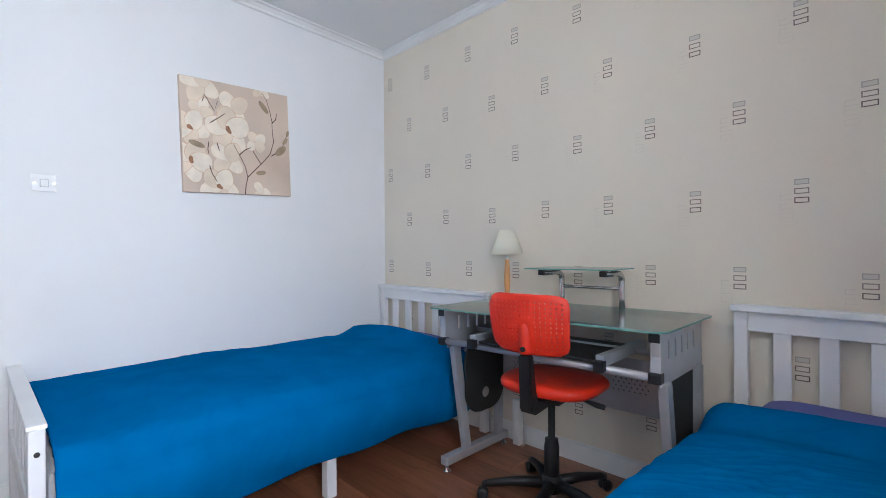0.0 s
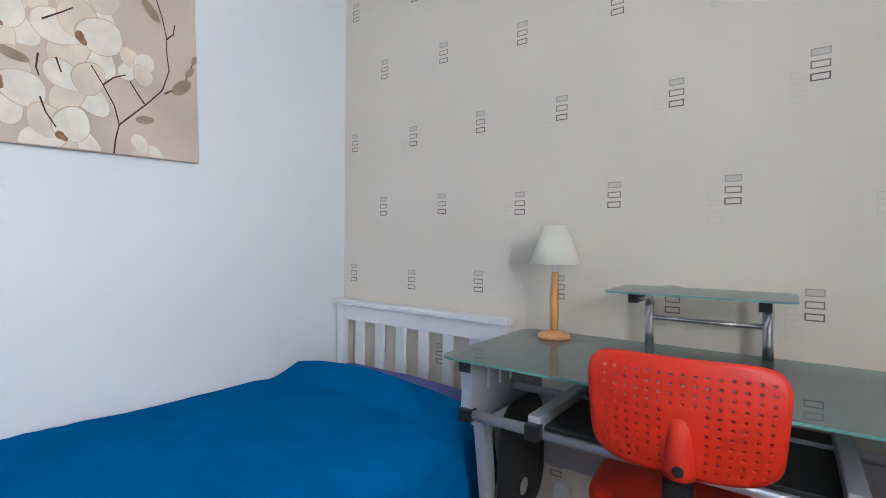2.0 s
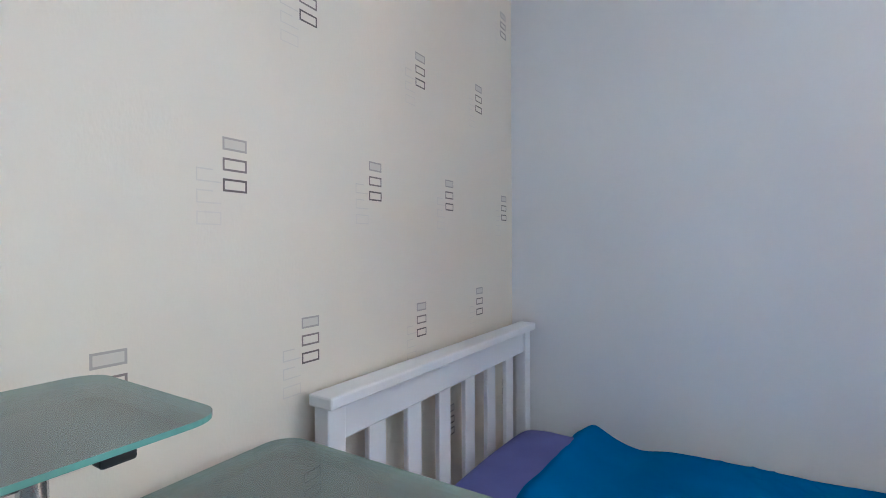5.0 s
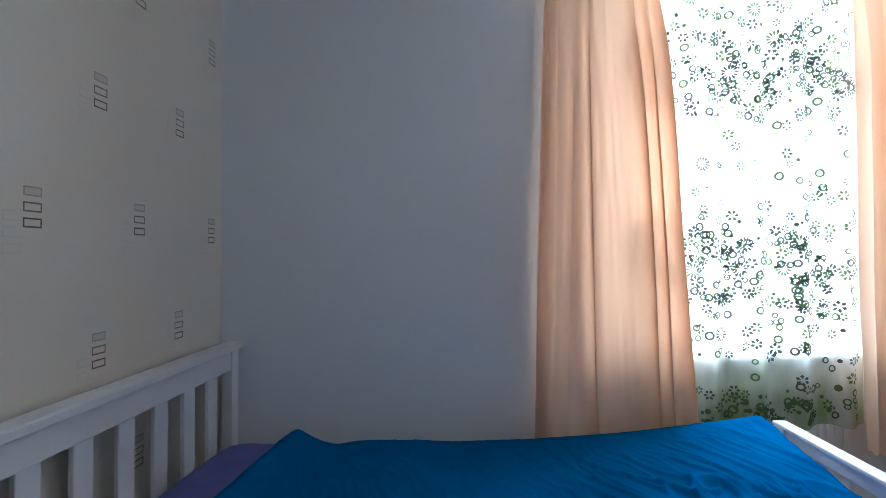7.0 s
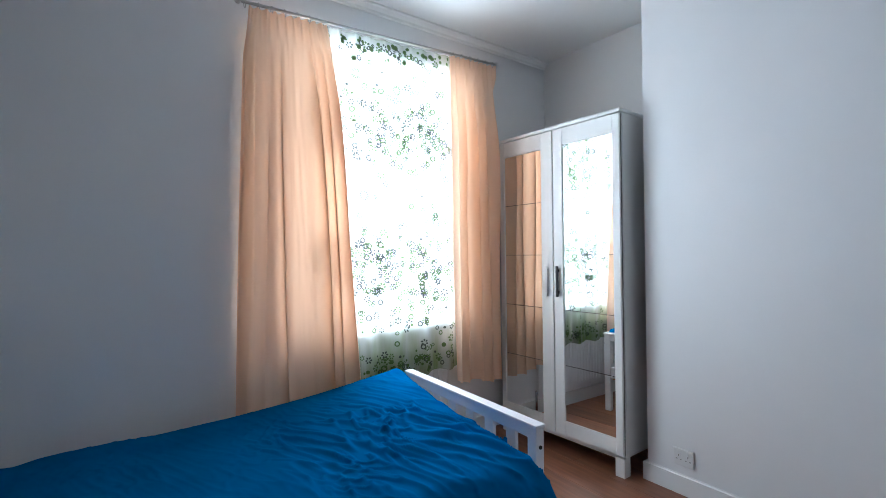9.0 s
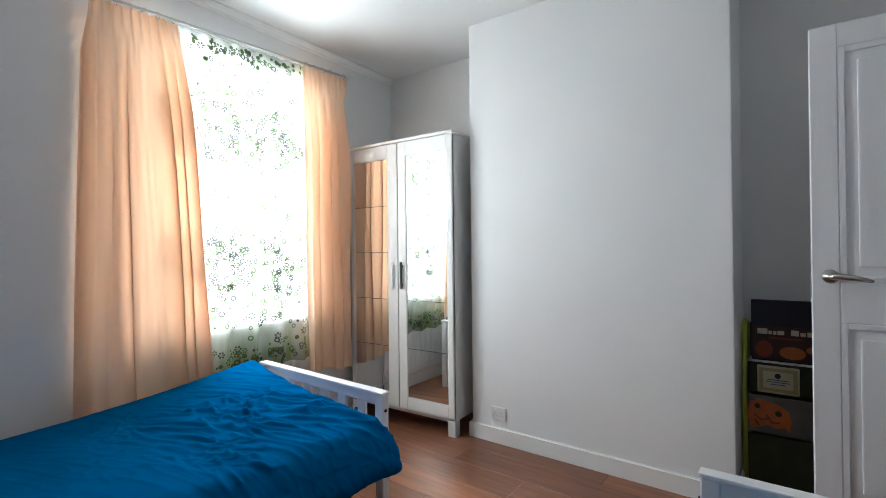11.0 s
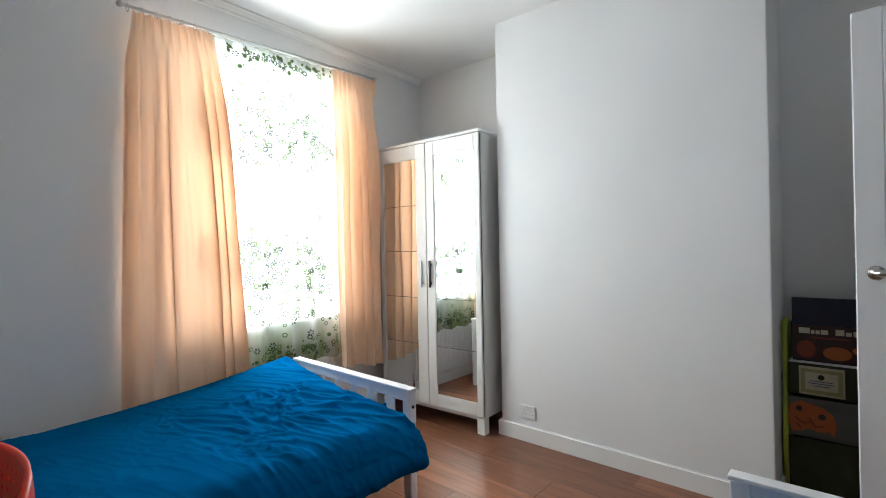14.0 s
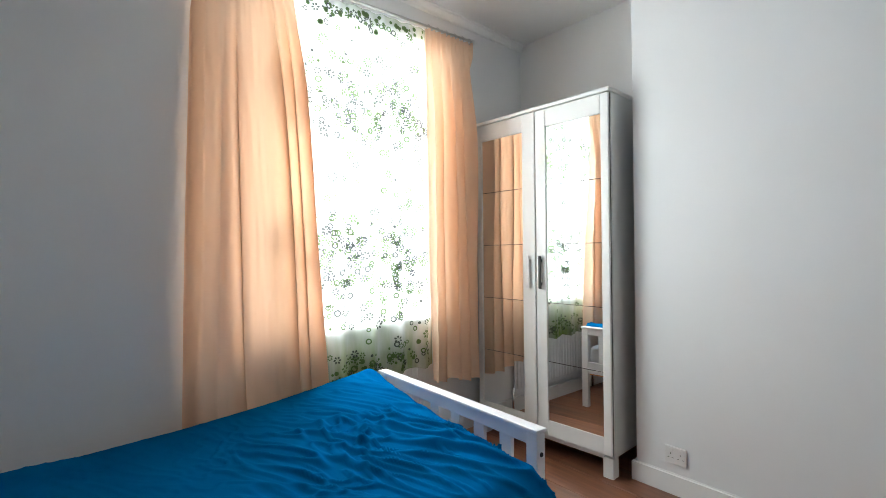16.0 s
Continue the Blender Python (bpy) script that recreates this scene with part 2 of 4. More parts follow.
def lathe(profile, seg=32, center=(0, 0), cap=True):
    bm = bmesh.new()
    rings = [[bm.verts.new((center[0] + r * math.cos(2 * math.pi * k / seg), center[1] + r * math.sin(2 * math.pi * k / seg), z)) for k in range(seg)] for r, z in profile]
    for a, b in zip(rings, rings[1:]):
        for k in range(seg):
            bm.faces.new((a[k], a[(k + 1) % seg], b[(k + 1) % seg], b[k]))
    if cap:
        bm.faces.new(rings[0])
        bm.faces.new(rings[-1])
    return bm


def add_prism(bm, outline, axis, lo, hi, bevel=0.0):
    """Extrude a 2D outline along an axis (0, 1 or 2) from lo to hi."""
    def place(u, v, w):
        return {0: (w, u, v), 1: (u, w, v), 2: (u, v, w)}[axis]
    a = [bm.verts.new(place(u, v, lo)) for u, v in outline]
    b = [bm.verts.new(place(u, v, hi)) for u, v in outline]
    n = len(outline)
    fa, fb = bm.faces.new(a), bm.faces.new(b)
    for k in range(n):
        bm.faces.new((a[k], a[(k + 1) % n], b[(k + 1) % n], b[k]))
    if bevel:
        bmesh.ops.bevel(bm, geom=list(set(fa.edges) | set(fb.edges)), offset=bevel, segments=2, affect="EDGES")
    return bm


def prism(outline, axis, lo, hi, bevel=0.0):
    return add_prism(bmesh.new(), outline, axis, lo, hi, bevel)


def rounded(x0, x1, y0, y1, r, n=6):
    pts = []
    for cx, cy, a0 in ((x1 - r, y1 - r, 0), (x0 + r, y1 - r, 90), (x0 + r, y0 + r, 180), (x1 - r, y0 + r, 270)):
        pts += [(cx + r * math.cos(radians(a0 + 90 * k / n)), cy + r * math.sin(radians(a0 + 90 * k / n))) for k in range(n + 1)]
    return pts


def structure(name, bm, material, label="", parent=None):
    return obj(name, bm, material, parent, label, kind="structure")


# ---- room shell ----
SOUTH, BREAST = -3.40, -2.97
BX0, BX1 = 0.972, 2.375         # chimney breast
TOP = 2.75

floor = structure("floor", box(-0.14, 3.75, -3.54, 0.12, -0.14, -0.012), mat("floor_screed", (0.06, 0.035, 0.02), 0.9), "reddish-brown laminate plank floor")
wall_n = structure("wall_north", box(-0.14, 3.4, 0.0, 0.14, -0.02, TOP), M_PAPER, "cream wallpaper wall with small rectangle motifs")

# west wall with the doorway
DY0, DY1, DH = -2.86, -2.09, 2.01
bm = bmesh.new()
add_box(bm, -0.14, 0, DY1, 0.0, -0.02, TOP)
add_box(bm, -0.14, 0, -3.54, DY0, -0.02, TOP)
add_box(bm, -0.14, 0, DY0, DY1, DH, TOP)
structure("wall_west", bm, M_WALL, "smooth white painted plaster wall")
# south wall, chimney breast between two alcoves
structure("wall_south", box(0.0, 3.75, SOUTH - 0.14, SOUTH, -0.02, TOP), M_WALL, "white painted alcove wall")
structure("chimney_breast", box(BX0, BX1, SOUTH + 0.002, BREAST, -0.02, TOP, 0.006, 2), M_WALL, "white plastered chimney breast")


def skewed(bm):
    """Lay a mesh modelled on the plane x = 0 (room at negative x) onto the window wall."""
    for v in bm.verts:
        v.co.x += east(v.co.y)
    return bm


WY0, WY1, WZ0, WZ1 = -2.55, -1.39, 0.75, 2.27
bm = bmesh.new()
add_box(bm, 0, 0.26, WY1, 0.0, -0.02, TOP)
add_box(bm, 0, 0.26, -3.54, WY0, -0.02, TOP)
add_box(bm, 0, 0.26, WY0, WY1, WZ1, TOP)
add_box(bm, 0, 0.26, WY0, WY1, -0.02, WZ0 - 0.03)
structure("wall_east", skewed(bm), M_WALL, "white painted window wall")

bm = bmesh.new()
lo = [bm.verts.new((x, y, ceil(x, y))) for x, y in ((-0.1, 0.1), (3.7, 0.1), (3.7, -3.5), (-0.1, -3.5))]
hi = [bm.verts.new((x, y, ceil(x, y) + 0.1)) for x, y in ((-0.1, 0.1), (3.7, 0.1), (3.7, -3.5), (-0.1, -3.5))]
bm.faces.new(lo), bm.faces.new(hi)
for k in range(4):
    bm.faces.new((lo[k], lo[(k + 1) % 4], hi[(k + 1) % 4], hi[k]))
structure("ceiling", bm, M_CEIL, "plain white ceiling")

# hall beyond the doorway
bm = bmesh.new()
add_box(bm, -1.3, -1.2, -3.6, -1.3, -0.02, 2.6)
add_box(bm, -1.2, -0.145, -3.7, -3.6, -0.02, 2.6)
add_box(bm, -1.2, -0.145, -1.3, -1.2, -0.02, 2.6)
add_box(bm, -1.2, -0.145, -3.6, -1.3, 2.5, 2.6)
add_box(bm, -1.2, -0.145, -3.6, -1.3, -0.14, -0.012)
structure("wall_hall", bm, M_WALL, "plain hall walls beyond the door")


def cove(p0, p1, inward):
    """Small quarter-round coving under the ceiling from p0 to p1."""
    prof = [(0.0, 0.0), (0.045, 0.0), (0.043, -0.008), (0.030, -0.012), (0.014, -0.028), (0.010, -0.040), (0.0, -0.045)]
    bm = bmesh.new()
    rings = []
    for p in (p0, p1):
        rings.append([bm.verts.new((p[0] + inward[0] * u, p[1] + inward[1] * u, ceil(*p) + w - 0.001)) for u, w in prof])
    n = len(prof)
    for k in range(n):
        bm.faces.new((rings[0][k], rings[0][(k + 1) % n], rings[1][(k + 1) % n], rings[1][k]))
    bm.faces.new(rings[0]), bm.faces.new(rings[1])
    return bm


structure("trim_coving_north", cove((0, -0.001), (3.1, -0.001), (0, -1)), M_TRIM, "narrow white coving")
structure("trim_coving_west", cove((0.001, 0), (0.001, -3.4), (1, 0)), M_TRIM, "narrow white coving")
structure("trim_coving_east", cove((east(0) - 0.001, 0), (east(-3.4) - 0.001, -3.4), (-1, 0)), M_TRIM, "narrow white coving")


def skirting(name, x0, x1, y0, y1):
    """Baseboard with a rounded top edge."""
    bm = box(x0, x1, y0, y1, 0.0, 0.095, 0.0)
    es = [e for e in bm.edges if all(v.co.z > 0.09 for v in e.verts)]
    bmesh.ops.bevel(bm, geom=es, offset=0.007, segments=3, affect="EDGES")
    return structure(name, bm, M_TRIM, "white painted wooden baseboard")


skirting("baseboard_north", 0.016, EAST - 0.002, -0.016, -0.0005)
skirting("baseboard_west", 0.0005, 0.016, DY1 + 0.07, -0.0005)
skirting("baseboard_breast", BX0 - 0.016, BX1 + 0.016, BREAST - 0.0005, BREAST + 0.016)
skirting("baseboard_breast_side", BX1 + 0.0005, BX1 + 0.016, SOUTH + 0.002, BREAST - 0.001)
skirting("baseboard_breast_side", BX0 - 0.016, BX0 - 0.0005, SOUTH + 0.002, BREAST - 0.001)
skirting("baseboard_alcove", 0.002, BX0 - 0.018, SOUTH + 0.0005, SOUTH + 0.016)
bm = box(-0.016, -0.0005, -3.38, -0.02, 0.0, 0.095)
structure("baseboard_east", skewed(bm), M_TRIM, "white painted wooden baseboard")

# ---- window ----
M_UPVC = mat("white_upvc", (0.85, 0.85, 0.85), 0.25, var=0.01)
win = new("window_1")
tagged(win, "white framed window with top lights behind voile", "window", kind="structure")
fx0, fx1 = 0.13, 0.19
bm = bmesh.new()
for y0, y1, z0, z1 in ((WY0, WY0 + 0.06, WZ0, WZ1), (WY1 - 0.06, WY1, WZ0, WZ1), (WY0 + 0.06, WY1 - 0.06, WZ0, WZ0 + 0.06), (WY0 + 0.06, WY1 - 0.06, WZ1 - 0.06, WZ1)):
    add_box(bm, fx0, fx1, y0, y1, z0, z1, 0.004, 1)
part("window_frame", skewed(bm), M_UPVC, win)
ym = -2.24
part("mullion", skewed(box(fx0, fx1, ym - 0.03, ym + 0.03, WZ0 + 0.06, WZ1 - 0.06, 0.004, 1)), M_UPVC, win)
part("transom", skewed(box(fx0 - 0.004, fx1 - 0.004, ym + 0.03, WY1 - 0.06, 1.86, 1.92, 0.004, 1)), M_UPVC, win)
part("window_sill", skewed(box(-0.03, 0.13, WY0 + 0.002, WY1 - 0.002, WZ0 - 0.03, WZ0, 0.006, 2)), M_TRIM, win, "white painted window sill")
for y0, y1, z0, z1 in ((WY0 + 0.06, ym - 0.03, WZ0 + 0.06, WZ1 - 0.06), (ym + 0.03, WY1 - 0.06, WZ0 + 0.06, 1.86), (ym + 0.03, WY1 - 0.06, 1.92, WZ1 - 0.06)):
    pane = part("pane", skewed(box(0.155, 0.161, y0, y1, z0, z1)), M_PANE, win, "clear window glass")
    pane.visible_shadow = False

# sky glow and ground outside
mb = bpy.data.materials.new("bright_overcast_sky")
mb.use_nodes = True
nt = mb.node_tree
nt.nodes.remove(nt.nodes["Principled BSDF"])
em = nt.nodes.new("ShaderNodeEmission")
em.inputs[0].default_value, em.inputs[1].default_value = (0.95, 0.98, 1.0, 1), 2.6
nt.links.new(em.outputs[0], nt.nodes["Material Output"].inputs[0])
structure("backdrop", box(60, 60.2, -120, 110, -3, 90), mb, "bright overcast sky outside")
structure("ground", box(3.9, 60, -120, 110, -3.1, -3.0), M_STONE, "pale ground outside")

# ---- door ----
door = new("door_1")
tagged(door, "white panelled door standing open into the room", "door", kind="structure")
door.matrix_world = pose(0.02, -2.865, 0.0, 0, 0, 1.5)
DW, DT = 0.685, 0.04
stiles = [(0, 0.083, 0.008, 1.985), (DW - 0.083, DW, 0.008, 1.985)]
rails = [(0.083, DW - 0.083, 0.008, 0.20), (0.083, DW - 0.083, 0.872, 1.025), (0.083, DW - 0.083, 1.895, 1.985)]
for x0, x1, z0, z1 in stiles:
    part("stile", box(x0, x1, 0, DT, z0, z1, 0.003, 1), M_DOOR, door)
for x0, x1, z0, z1 in rails:
    part("rail", box(x0, x1, 0.0005, DT - 0.0005, z0, z1, 0.003, 1), M_DOOR, door)
for z0, z1 in ((0.20, 0.872), (1.025, 1.895)):
    bm = bmesh.new()
    x0, x1 = 0.083, DW - 0.083
    add_box(bm, x0, x1, 0.008, DT - 0.008, z0, z1)
    part("panel", bm, M_DOOR, door)
    for y0, y1 in ((DT - 0.0085, DT - 0.001), (0.001, 0.0085)):
        bm = bmesh.new()
        for a0, a1, b0, b1 in ((x0, x0 + 0.022, z0, z1), (x1 - 0.022, x1, z0, z1), (x0 + 0.022, x1 - 0.022, z0, z0 + 0.022), (x0 + 0.022, x1 - 0.022, z1 - 0.022, z1)):
            add_box(bm, a0, a1, y0, y1, b0, b1, 0.003, 2)
        add_box(bm, x0 + 0.055, x1 - 0.055, y0, y1, z0 + 0.055, z1 - 0.055, 0.004, 2)
        part("moulding", bm, M_DOOR, door)
hd = part("door_handle", lathe([(0.026, 0), (0.026, 0.006), (0.020, 0.010), (0.010, 0.012), (0.010, 0.045)], 24), M_BRASS, door, "satin steel lever handle", True)
hd.matrix_local = pose(DW - 0.055, DT, 1.045, -90, 0, 0)
part("lever", tube([(DW - 0.050, DT + 0.045, 1.045), (DW - 0.08, DT + 0.047, 1.047), (DW - 0.13, DT + 0.045, 1.041), (DW - 0.17, DT + 0.040, 1.031)], [0.011, 0.012, 0.010, 0.006]), M_BRASS, door, "satin steel lever", True)
part("latch_plate", box(DW, DW + 0.002, 0.01, 0.03, 0.96, 1.10), M_BRASS, door)
for z in (0.25, 1.0, 1.75):
    part("hinge", tube([(0.0, DT + 0.002, z - 0.04), (0.0, DT + 0.002, z + 0.04)], 0.007), M_BRASS, door)
bm = bmesh.new()
add_box(bm, 0.0005, 0.016, DY1, DY1 + 0.065, 0, DH + 0.065, 0.004, 2)
add_box(bm, 0.0005, 0.016, DY0 - 0.065, DY0 - 0.008, 0, DH + 0.065, 0.004, 2)
add_box(bm, 0.0005, 0.016, DY0 - 0.008, DY1, DH, DH + 0.065, 0.004, 2)
structure("trim_architrave", bm, M_TRIM, "white painted door architrave")

# ---- beds ----
BW, BL = 0.952, 1.955


def bed_frame(at, label, up):
    """White slatted single bed. Local x across, y from the head (0) to the foot (-BL)."""
    bed = thing("bed", at[:3], label, "bed", "pair of single beds", at[3])
    p = 0.045
    # headboard
    for x0 in (0.004, BW - p - 0.004):
        part("headboard_post", box(x0, x0 + p, -0.045, -0.008, 0, 0.775 + up, 0.003), M_WHITE, bed)
    part("headboard_cap", box(-0.004, BW + 0.004, -0.062, -0.002, 0.776 + up, 0.800 + up, 0.004), M_WHITE, bed)
    part("headboard_rail", box(p + 0.004, BW - p - 0.004, -0.040, -0.014, 0.705 + up, 0.776 + up, 0.003), M_WHITE, bed)
    part("headboard_rail", box(p + 0.004, BW - p - 0.004, -0.040, -0.014, 0.30, 0.38, 0.003), M_WHITE, bed)
    n, w = 6, 0.054
    gap = (BW - 2 * p - 0.008 - n * w) / (n + 1)
    for k in range(n):
        x = p + 0.004 + gap + k * (gap + w)
        part("slat", box(x, x + w, -0.034, -0.020, 0.38, 0.705 + up, 0.002, 1), M_WHITE, bed)
    # footboard
    f0, f1 = -BL, -BL + 0.038
    for x0 in (0.004, BW - p - 0.004):
        part("footboard_post", box(x0, x0 + p, f0, f1, 0, 0.555, 0.004), M_WHITE, bed)
    part("footboard_rail", box(p + 0.004, BW - p - 0.004, f0 + 0.004, f1 - 0.006, 0.512, 0.555, 0.004), M_WHITE, bed)
    part("footboard_cap", box(0.0, BW, f0 - 0.004, f1 + 0.004, 0.5555, 0.568, 0.003), M_WHITE, bed)
    part("footboard_rail", box(p + 0.004, BW - p - 0.004, f0 + 0.004, f1 - 0.006, 0.24, 0.32, 0.004), M_WHITE, bed)
    for k in range(n):
        x = p + 0.004 + gap + k * (gap + w)
        part("slat", box(x, x + w, f0 + 0.010, f1 - 0.012, 0.32, 0.512, 0.002, 1), M_WHITE, bed)
    for x0, x1 in ((0.010, 0.034), (BW - 0.034, BW - 0.010)):
        part("side_rail", box(x0, x1, f1 + 0.001, -0.046, 0.22, 0.33, 0.003), M_WHITE, bed)
    for x0 in (0.034, BW - 0.080):
        part("middle_leg", box(x0, x0 + 0.045, -1.03, -0.985, 0, 0.22, 0.003), M_WHITE, bed)
    part("slat_base", box(0.035, BW - 0.035, f1 + 0.002, -0.048, 0.222, 0.25, 0.002, 1), M_BEECH, bed)
    for x0 in (-0.001, BW - 0.0035):
        for y in (-0.027, f0 + 0.019):
            bolt = part("bolt", lathe([(0.007, 0), (0.007, 0.004), (0.003, 0.005)], 12), M_DARK, bed)
            bolt.matrix_local = pose(x0 + 0.002, y, 0.49, 0, 90, 0)
    return bed


def mattress(at):
    t = thing("mattress", at[:3], "white mattress lying on the slatted bed", "mattress", "pair of mattresses", at[3])
    part("mattress_body", box(0.04, BW - 0.04, -BL + 0.045, -0.05, 0.251, 0.425, 0.03, 3), M_MATTRESS, t)
    return t


def pillow(at, label):
    bm = bmesh.new()
    nx, ny = 28, 20
    x0, x1, y0, y1 = 0.10, BW - 0.10, -0.315, -0.066
    grid = {}
    for side in (1, -1):
        for i in range(nx + 1):
            for j in range(ny + 1):
                u, v = i / nx * 2 - 1, j / ny * 2 - 1
                edge = max(0.0, (1 - u ** 6) * (1 - v ** 6)) ** 0.5
                z = side * 0.046 * edge * (1 + 0.12 * noise.noise((u * 2, v * 2, side * 3)))
                if (side == -1) and (i in (0, nx) or j in (0, ny)):
                    grid[side, i, j] = grid[1, i, j]
                    continue
                grid[side, i, j] = bm.verts.new(((x0 + x1) / 2 + u * (x1 - x0) / 2 * (1 - 0.04 * v * v), (y0 + y1) / 2 + v * (y1 - y0) / 2 * (1 - 0.04 * u * u), 0.473 + z))
    for side in (1, -1):
        for i in range(nx):
            for j in range(ny):
                bm.faces.new((grid[side, i, j], grid[side, i + 1, j], grid[side, i + 1, j + 1], grid[side, i, j + 1]))
    bm.transform(pose(*at[:3], 0, 0, at[3]))
    return obj("pillow", bm, M_PILLOW, None, label, True, "pillow", "pair of pillows")


def step(a, b, x):
    t = min(1.0, max(0.0, (x - a) / (b - a)))
    return t * t * (3 - 2 * t)


def duvet(at, flip, wrinkle, seed, label, drop, base, crown, hump, foot_rise, foot_bulge, tilt):
    """Quilt draped over a bed. Local x runs from the wall side to the room side; flip mirrors it."""
    bm = bmesh.new()
    L0, L1 = -0.215, -BL + 0.055
    nv, nu = 260, 215
    rows = []
    for j in range(nv + 1):
        v = j / nv
        y = L0 + (L1 - L0) * v
        bump = math.exp(-((y + 0.250) / 0.070) ** 2)
        late = min(1.0, max(0.0, (-y - 0.82) / 1.05))
        top = base + hump * bump - 0.010 * math.exp(-((y + 0.41) / 0.05) ** 2) + 0.006 * math.sin(v * 9 + seed) + foot_rise * late ** 1.15
        top -= 0.022 * (1 - step(0.0, 0.035, v)) + 0.030 * step(0.975, 1.0, v) * (foot_rise > 0.05)
        edge_top = top - tilt * late ** 1.2
        hem = drop + 0.8 * tilt * late + 0.007 * math.sin(v * 9 + seed * 2) + 0.006 * math.sin(v * 23 + seed)
        r = 0.085 + 0.25 * tilt * late
        xr = BW + 0.038 + 0.006 * math.sin(v * 5 + seed) + foot_bulge * max(0.0, (v - 0.7) / 0.3) ** 1.5
        flat = xr - r - 0.005
        arc = r * math.pi / 2
        down = max(0.05, edge_top - r - hem)
        total = flat + arc + down
        row = []
        for i in range(nu + 1):
            s = i / nu * total
            if s < flat:
                b = s / flat
                x, z, nx_, nz = 0.005 + s, top + (edge_top - top) * (1 - (1 - b) ** 2.6), 0.0, 1.0
                z += crown * math.sin(math.pi * b) ** 0.7 - 0.006 * (1 - b) ** 6
            elif s < flat + arc:
                a = (s - flat) / r
                x, z, nx_, nz = xr - r + r * math.sin(a), edge_top - r + r * math.cos(a), math.sin(a), math.cos(a)
            else:
                d = s - flat - arc
                x, z, nx_, nz = xr + 0.02 * math.sin(math.pi * d / down) - 0.03 * (d / down) ** 2 + 0.009 * (d / down) * math.sin(v * 14 + seed), edge_top - r - d, 1.0, 0.0
            # soft swells, then short sharp creases running askew from the wall to the foot
            q = Vector((s, y, seed))
            off = noise.noise(q * 2.4) * 0.010 + noise.noise(q * 9) * 0.003
            wx, wy = noise.noise(q * 3.1 + Vector((5, 1, 2))), noise.noise(q * 3.1 + Vector((1, 8, 4)))
            along, across = 0.90 * s - 0.44 * y + 0.03 * wx, 0.44 * s + 0.90 * y + 0.045 * wy
            c1 = max(0.0, 1 - abs(noise.noise(Vector((along * 3.6, across * 13, seed + 3)))) * 4.0) ** 1.6
            c2 = max(0.0, 1 - abs(noise.noise(Vector((along * 7.0 + 3 * wx, across * 24, seed + 9)))) * 4.2) ** 1.6
            zone = step(0.12, 0.55, v) * (0.35 + 0.65 * step(0.12, 0.4, s)) * min(1.2, max(0.15, 0.65 + 1.3 * noise.noise(q * 2.3 + Vector((3, 7, 1)))))
            off += wrinkle * (0.12 + zone) * (0.9 * c1 + 0.75 * c2) * (0.45 if nx_ > 0.7 else 1.0)
            if i < 3:
                off *= 0.3
            row.append(bm.verts.new(((x + off * nx_), y, z + off * nz)))
        rows.append(row)
    for a, b in zip(rows, rows[1:]):
        for i in range(nu):
            bm.faces.new((a[i], a[i + 1], b[i + 1], b[i]))
    for v in bm.verts:
        v.co.x = BW - v.co.x if flip else v.co.x
    bm.transform(pose(*at[:3], 0, 0, at[3]))
    ob = obj("duvet", bm, M_DUVET, None, label, True, "duvet", "pair of blue duvets")
    sol = ob.modifiers.new("thick", "SOLIDIFY")
    sol.thickness, sol.offset = 0.022, -1
    return ob


B1, B2 = (0.006, -0.008, 0.0, 0.0), (2.160, -0.010, 0.0, -1.2)
bed_frame(B1, "white wooden single bed with slatted headboard beside plain wall", -0.012)
bed_frame(B2, "white wooden single bed with slatted headboard under the window", 0.020)
mattress(B1)
mattress(B2)
pillow(B1, "lilac cotton pillow half under the duvet")
pillow(B2, "lilac cotton pillow half under the duvet")
duvet(B1, False, 0.0035, 2.0, "smooth plain blue cotton duvet draped over the bed", 0.175, 0.492, 0.032, 0.034, 0.008, 0.0, 0.0)
duvet(B2, True, 0.0145, 5.0, "creased plain blue cotton duvet draped over the bed", 0.17, 0.474, 0.016, 0.046, 0.108, 0.075, 0.11)

# ---- desk ----
desk = thing("computer_desk", (0, 0, 0), "glass-topped computer desk on a silver steel frame", "desk")
desk.matrix_world = pose(0, 0, -0.0136, 0, -0.5, 0)
DX0, DX1, DYF, DYB, DZ = 1.027, 2.100, -0.562, -0.028, 0.766


def glass_sheet(x0, x1, y0, y1, r, z, t):
    bm = prism(rounded(x0, x1, y0, y1, r), 2, z - t, z)
    for f in bm.faces:
        f.material_index = 0 if abs(f.normal.z) > 0.5 else 1
    bm.normal_update()
    for f in bm.faces:
        f.material_index = 0 if abs(f.normal.z) > 0.5 else 1
    return bm


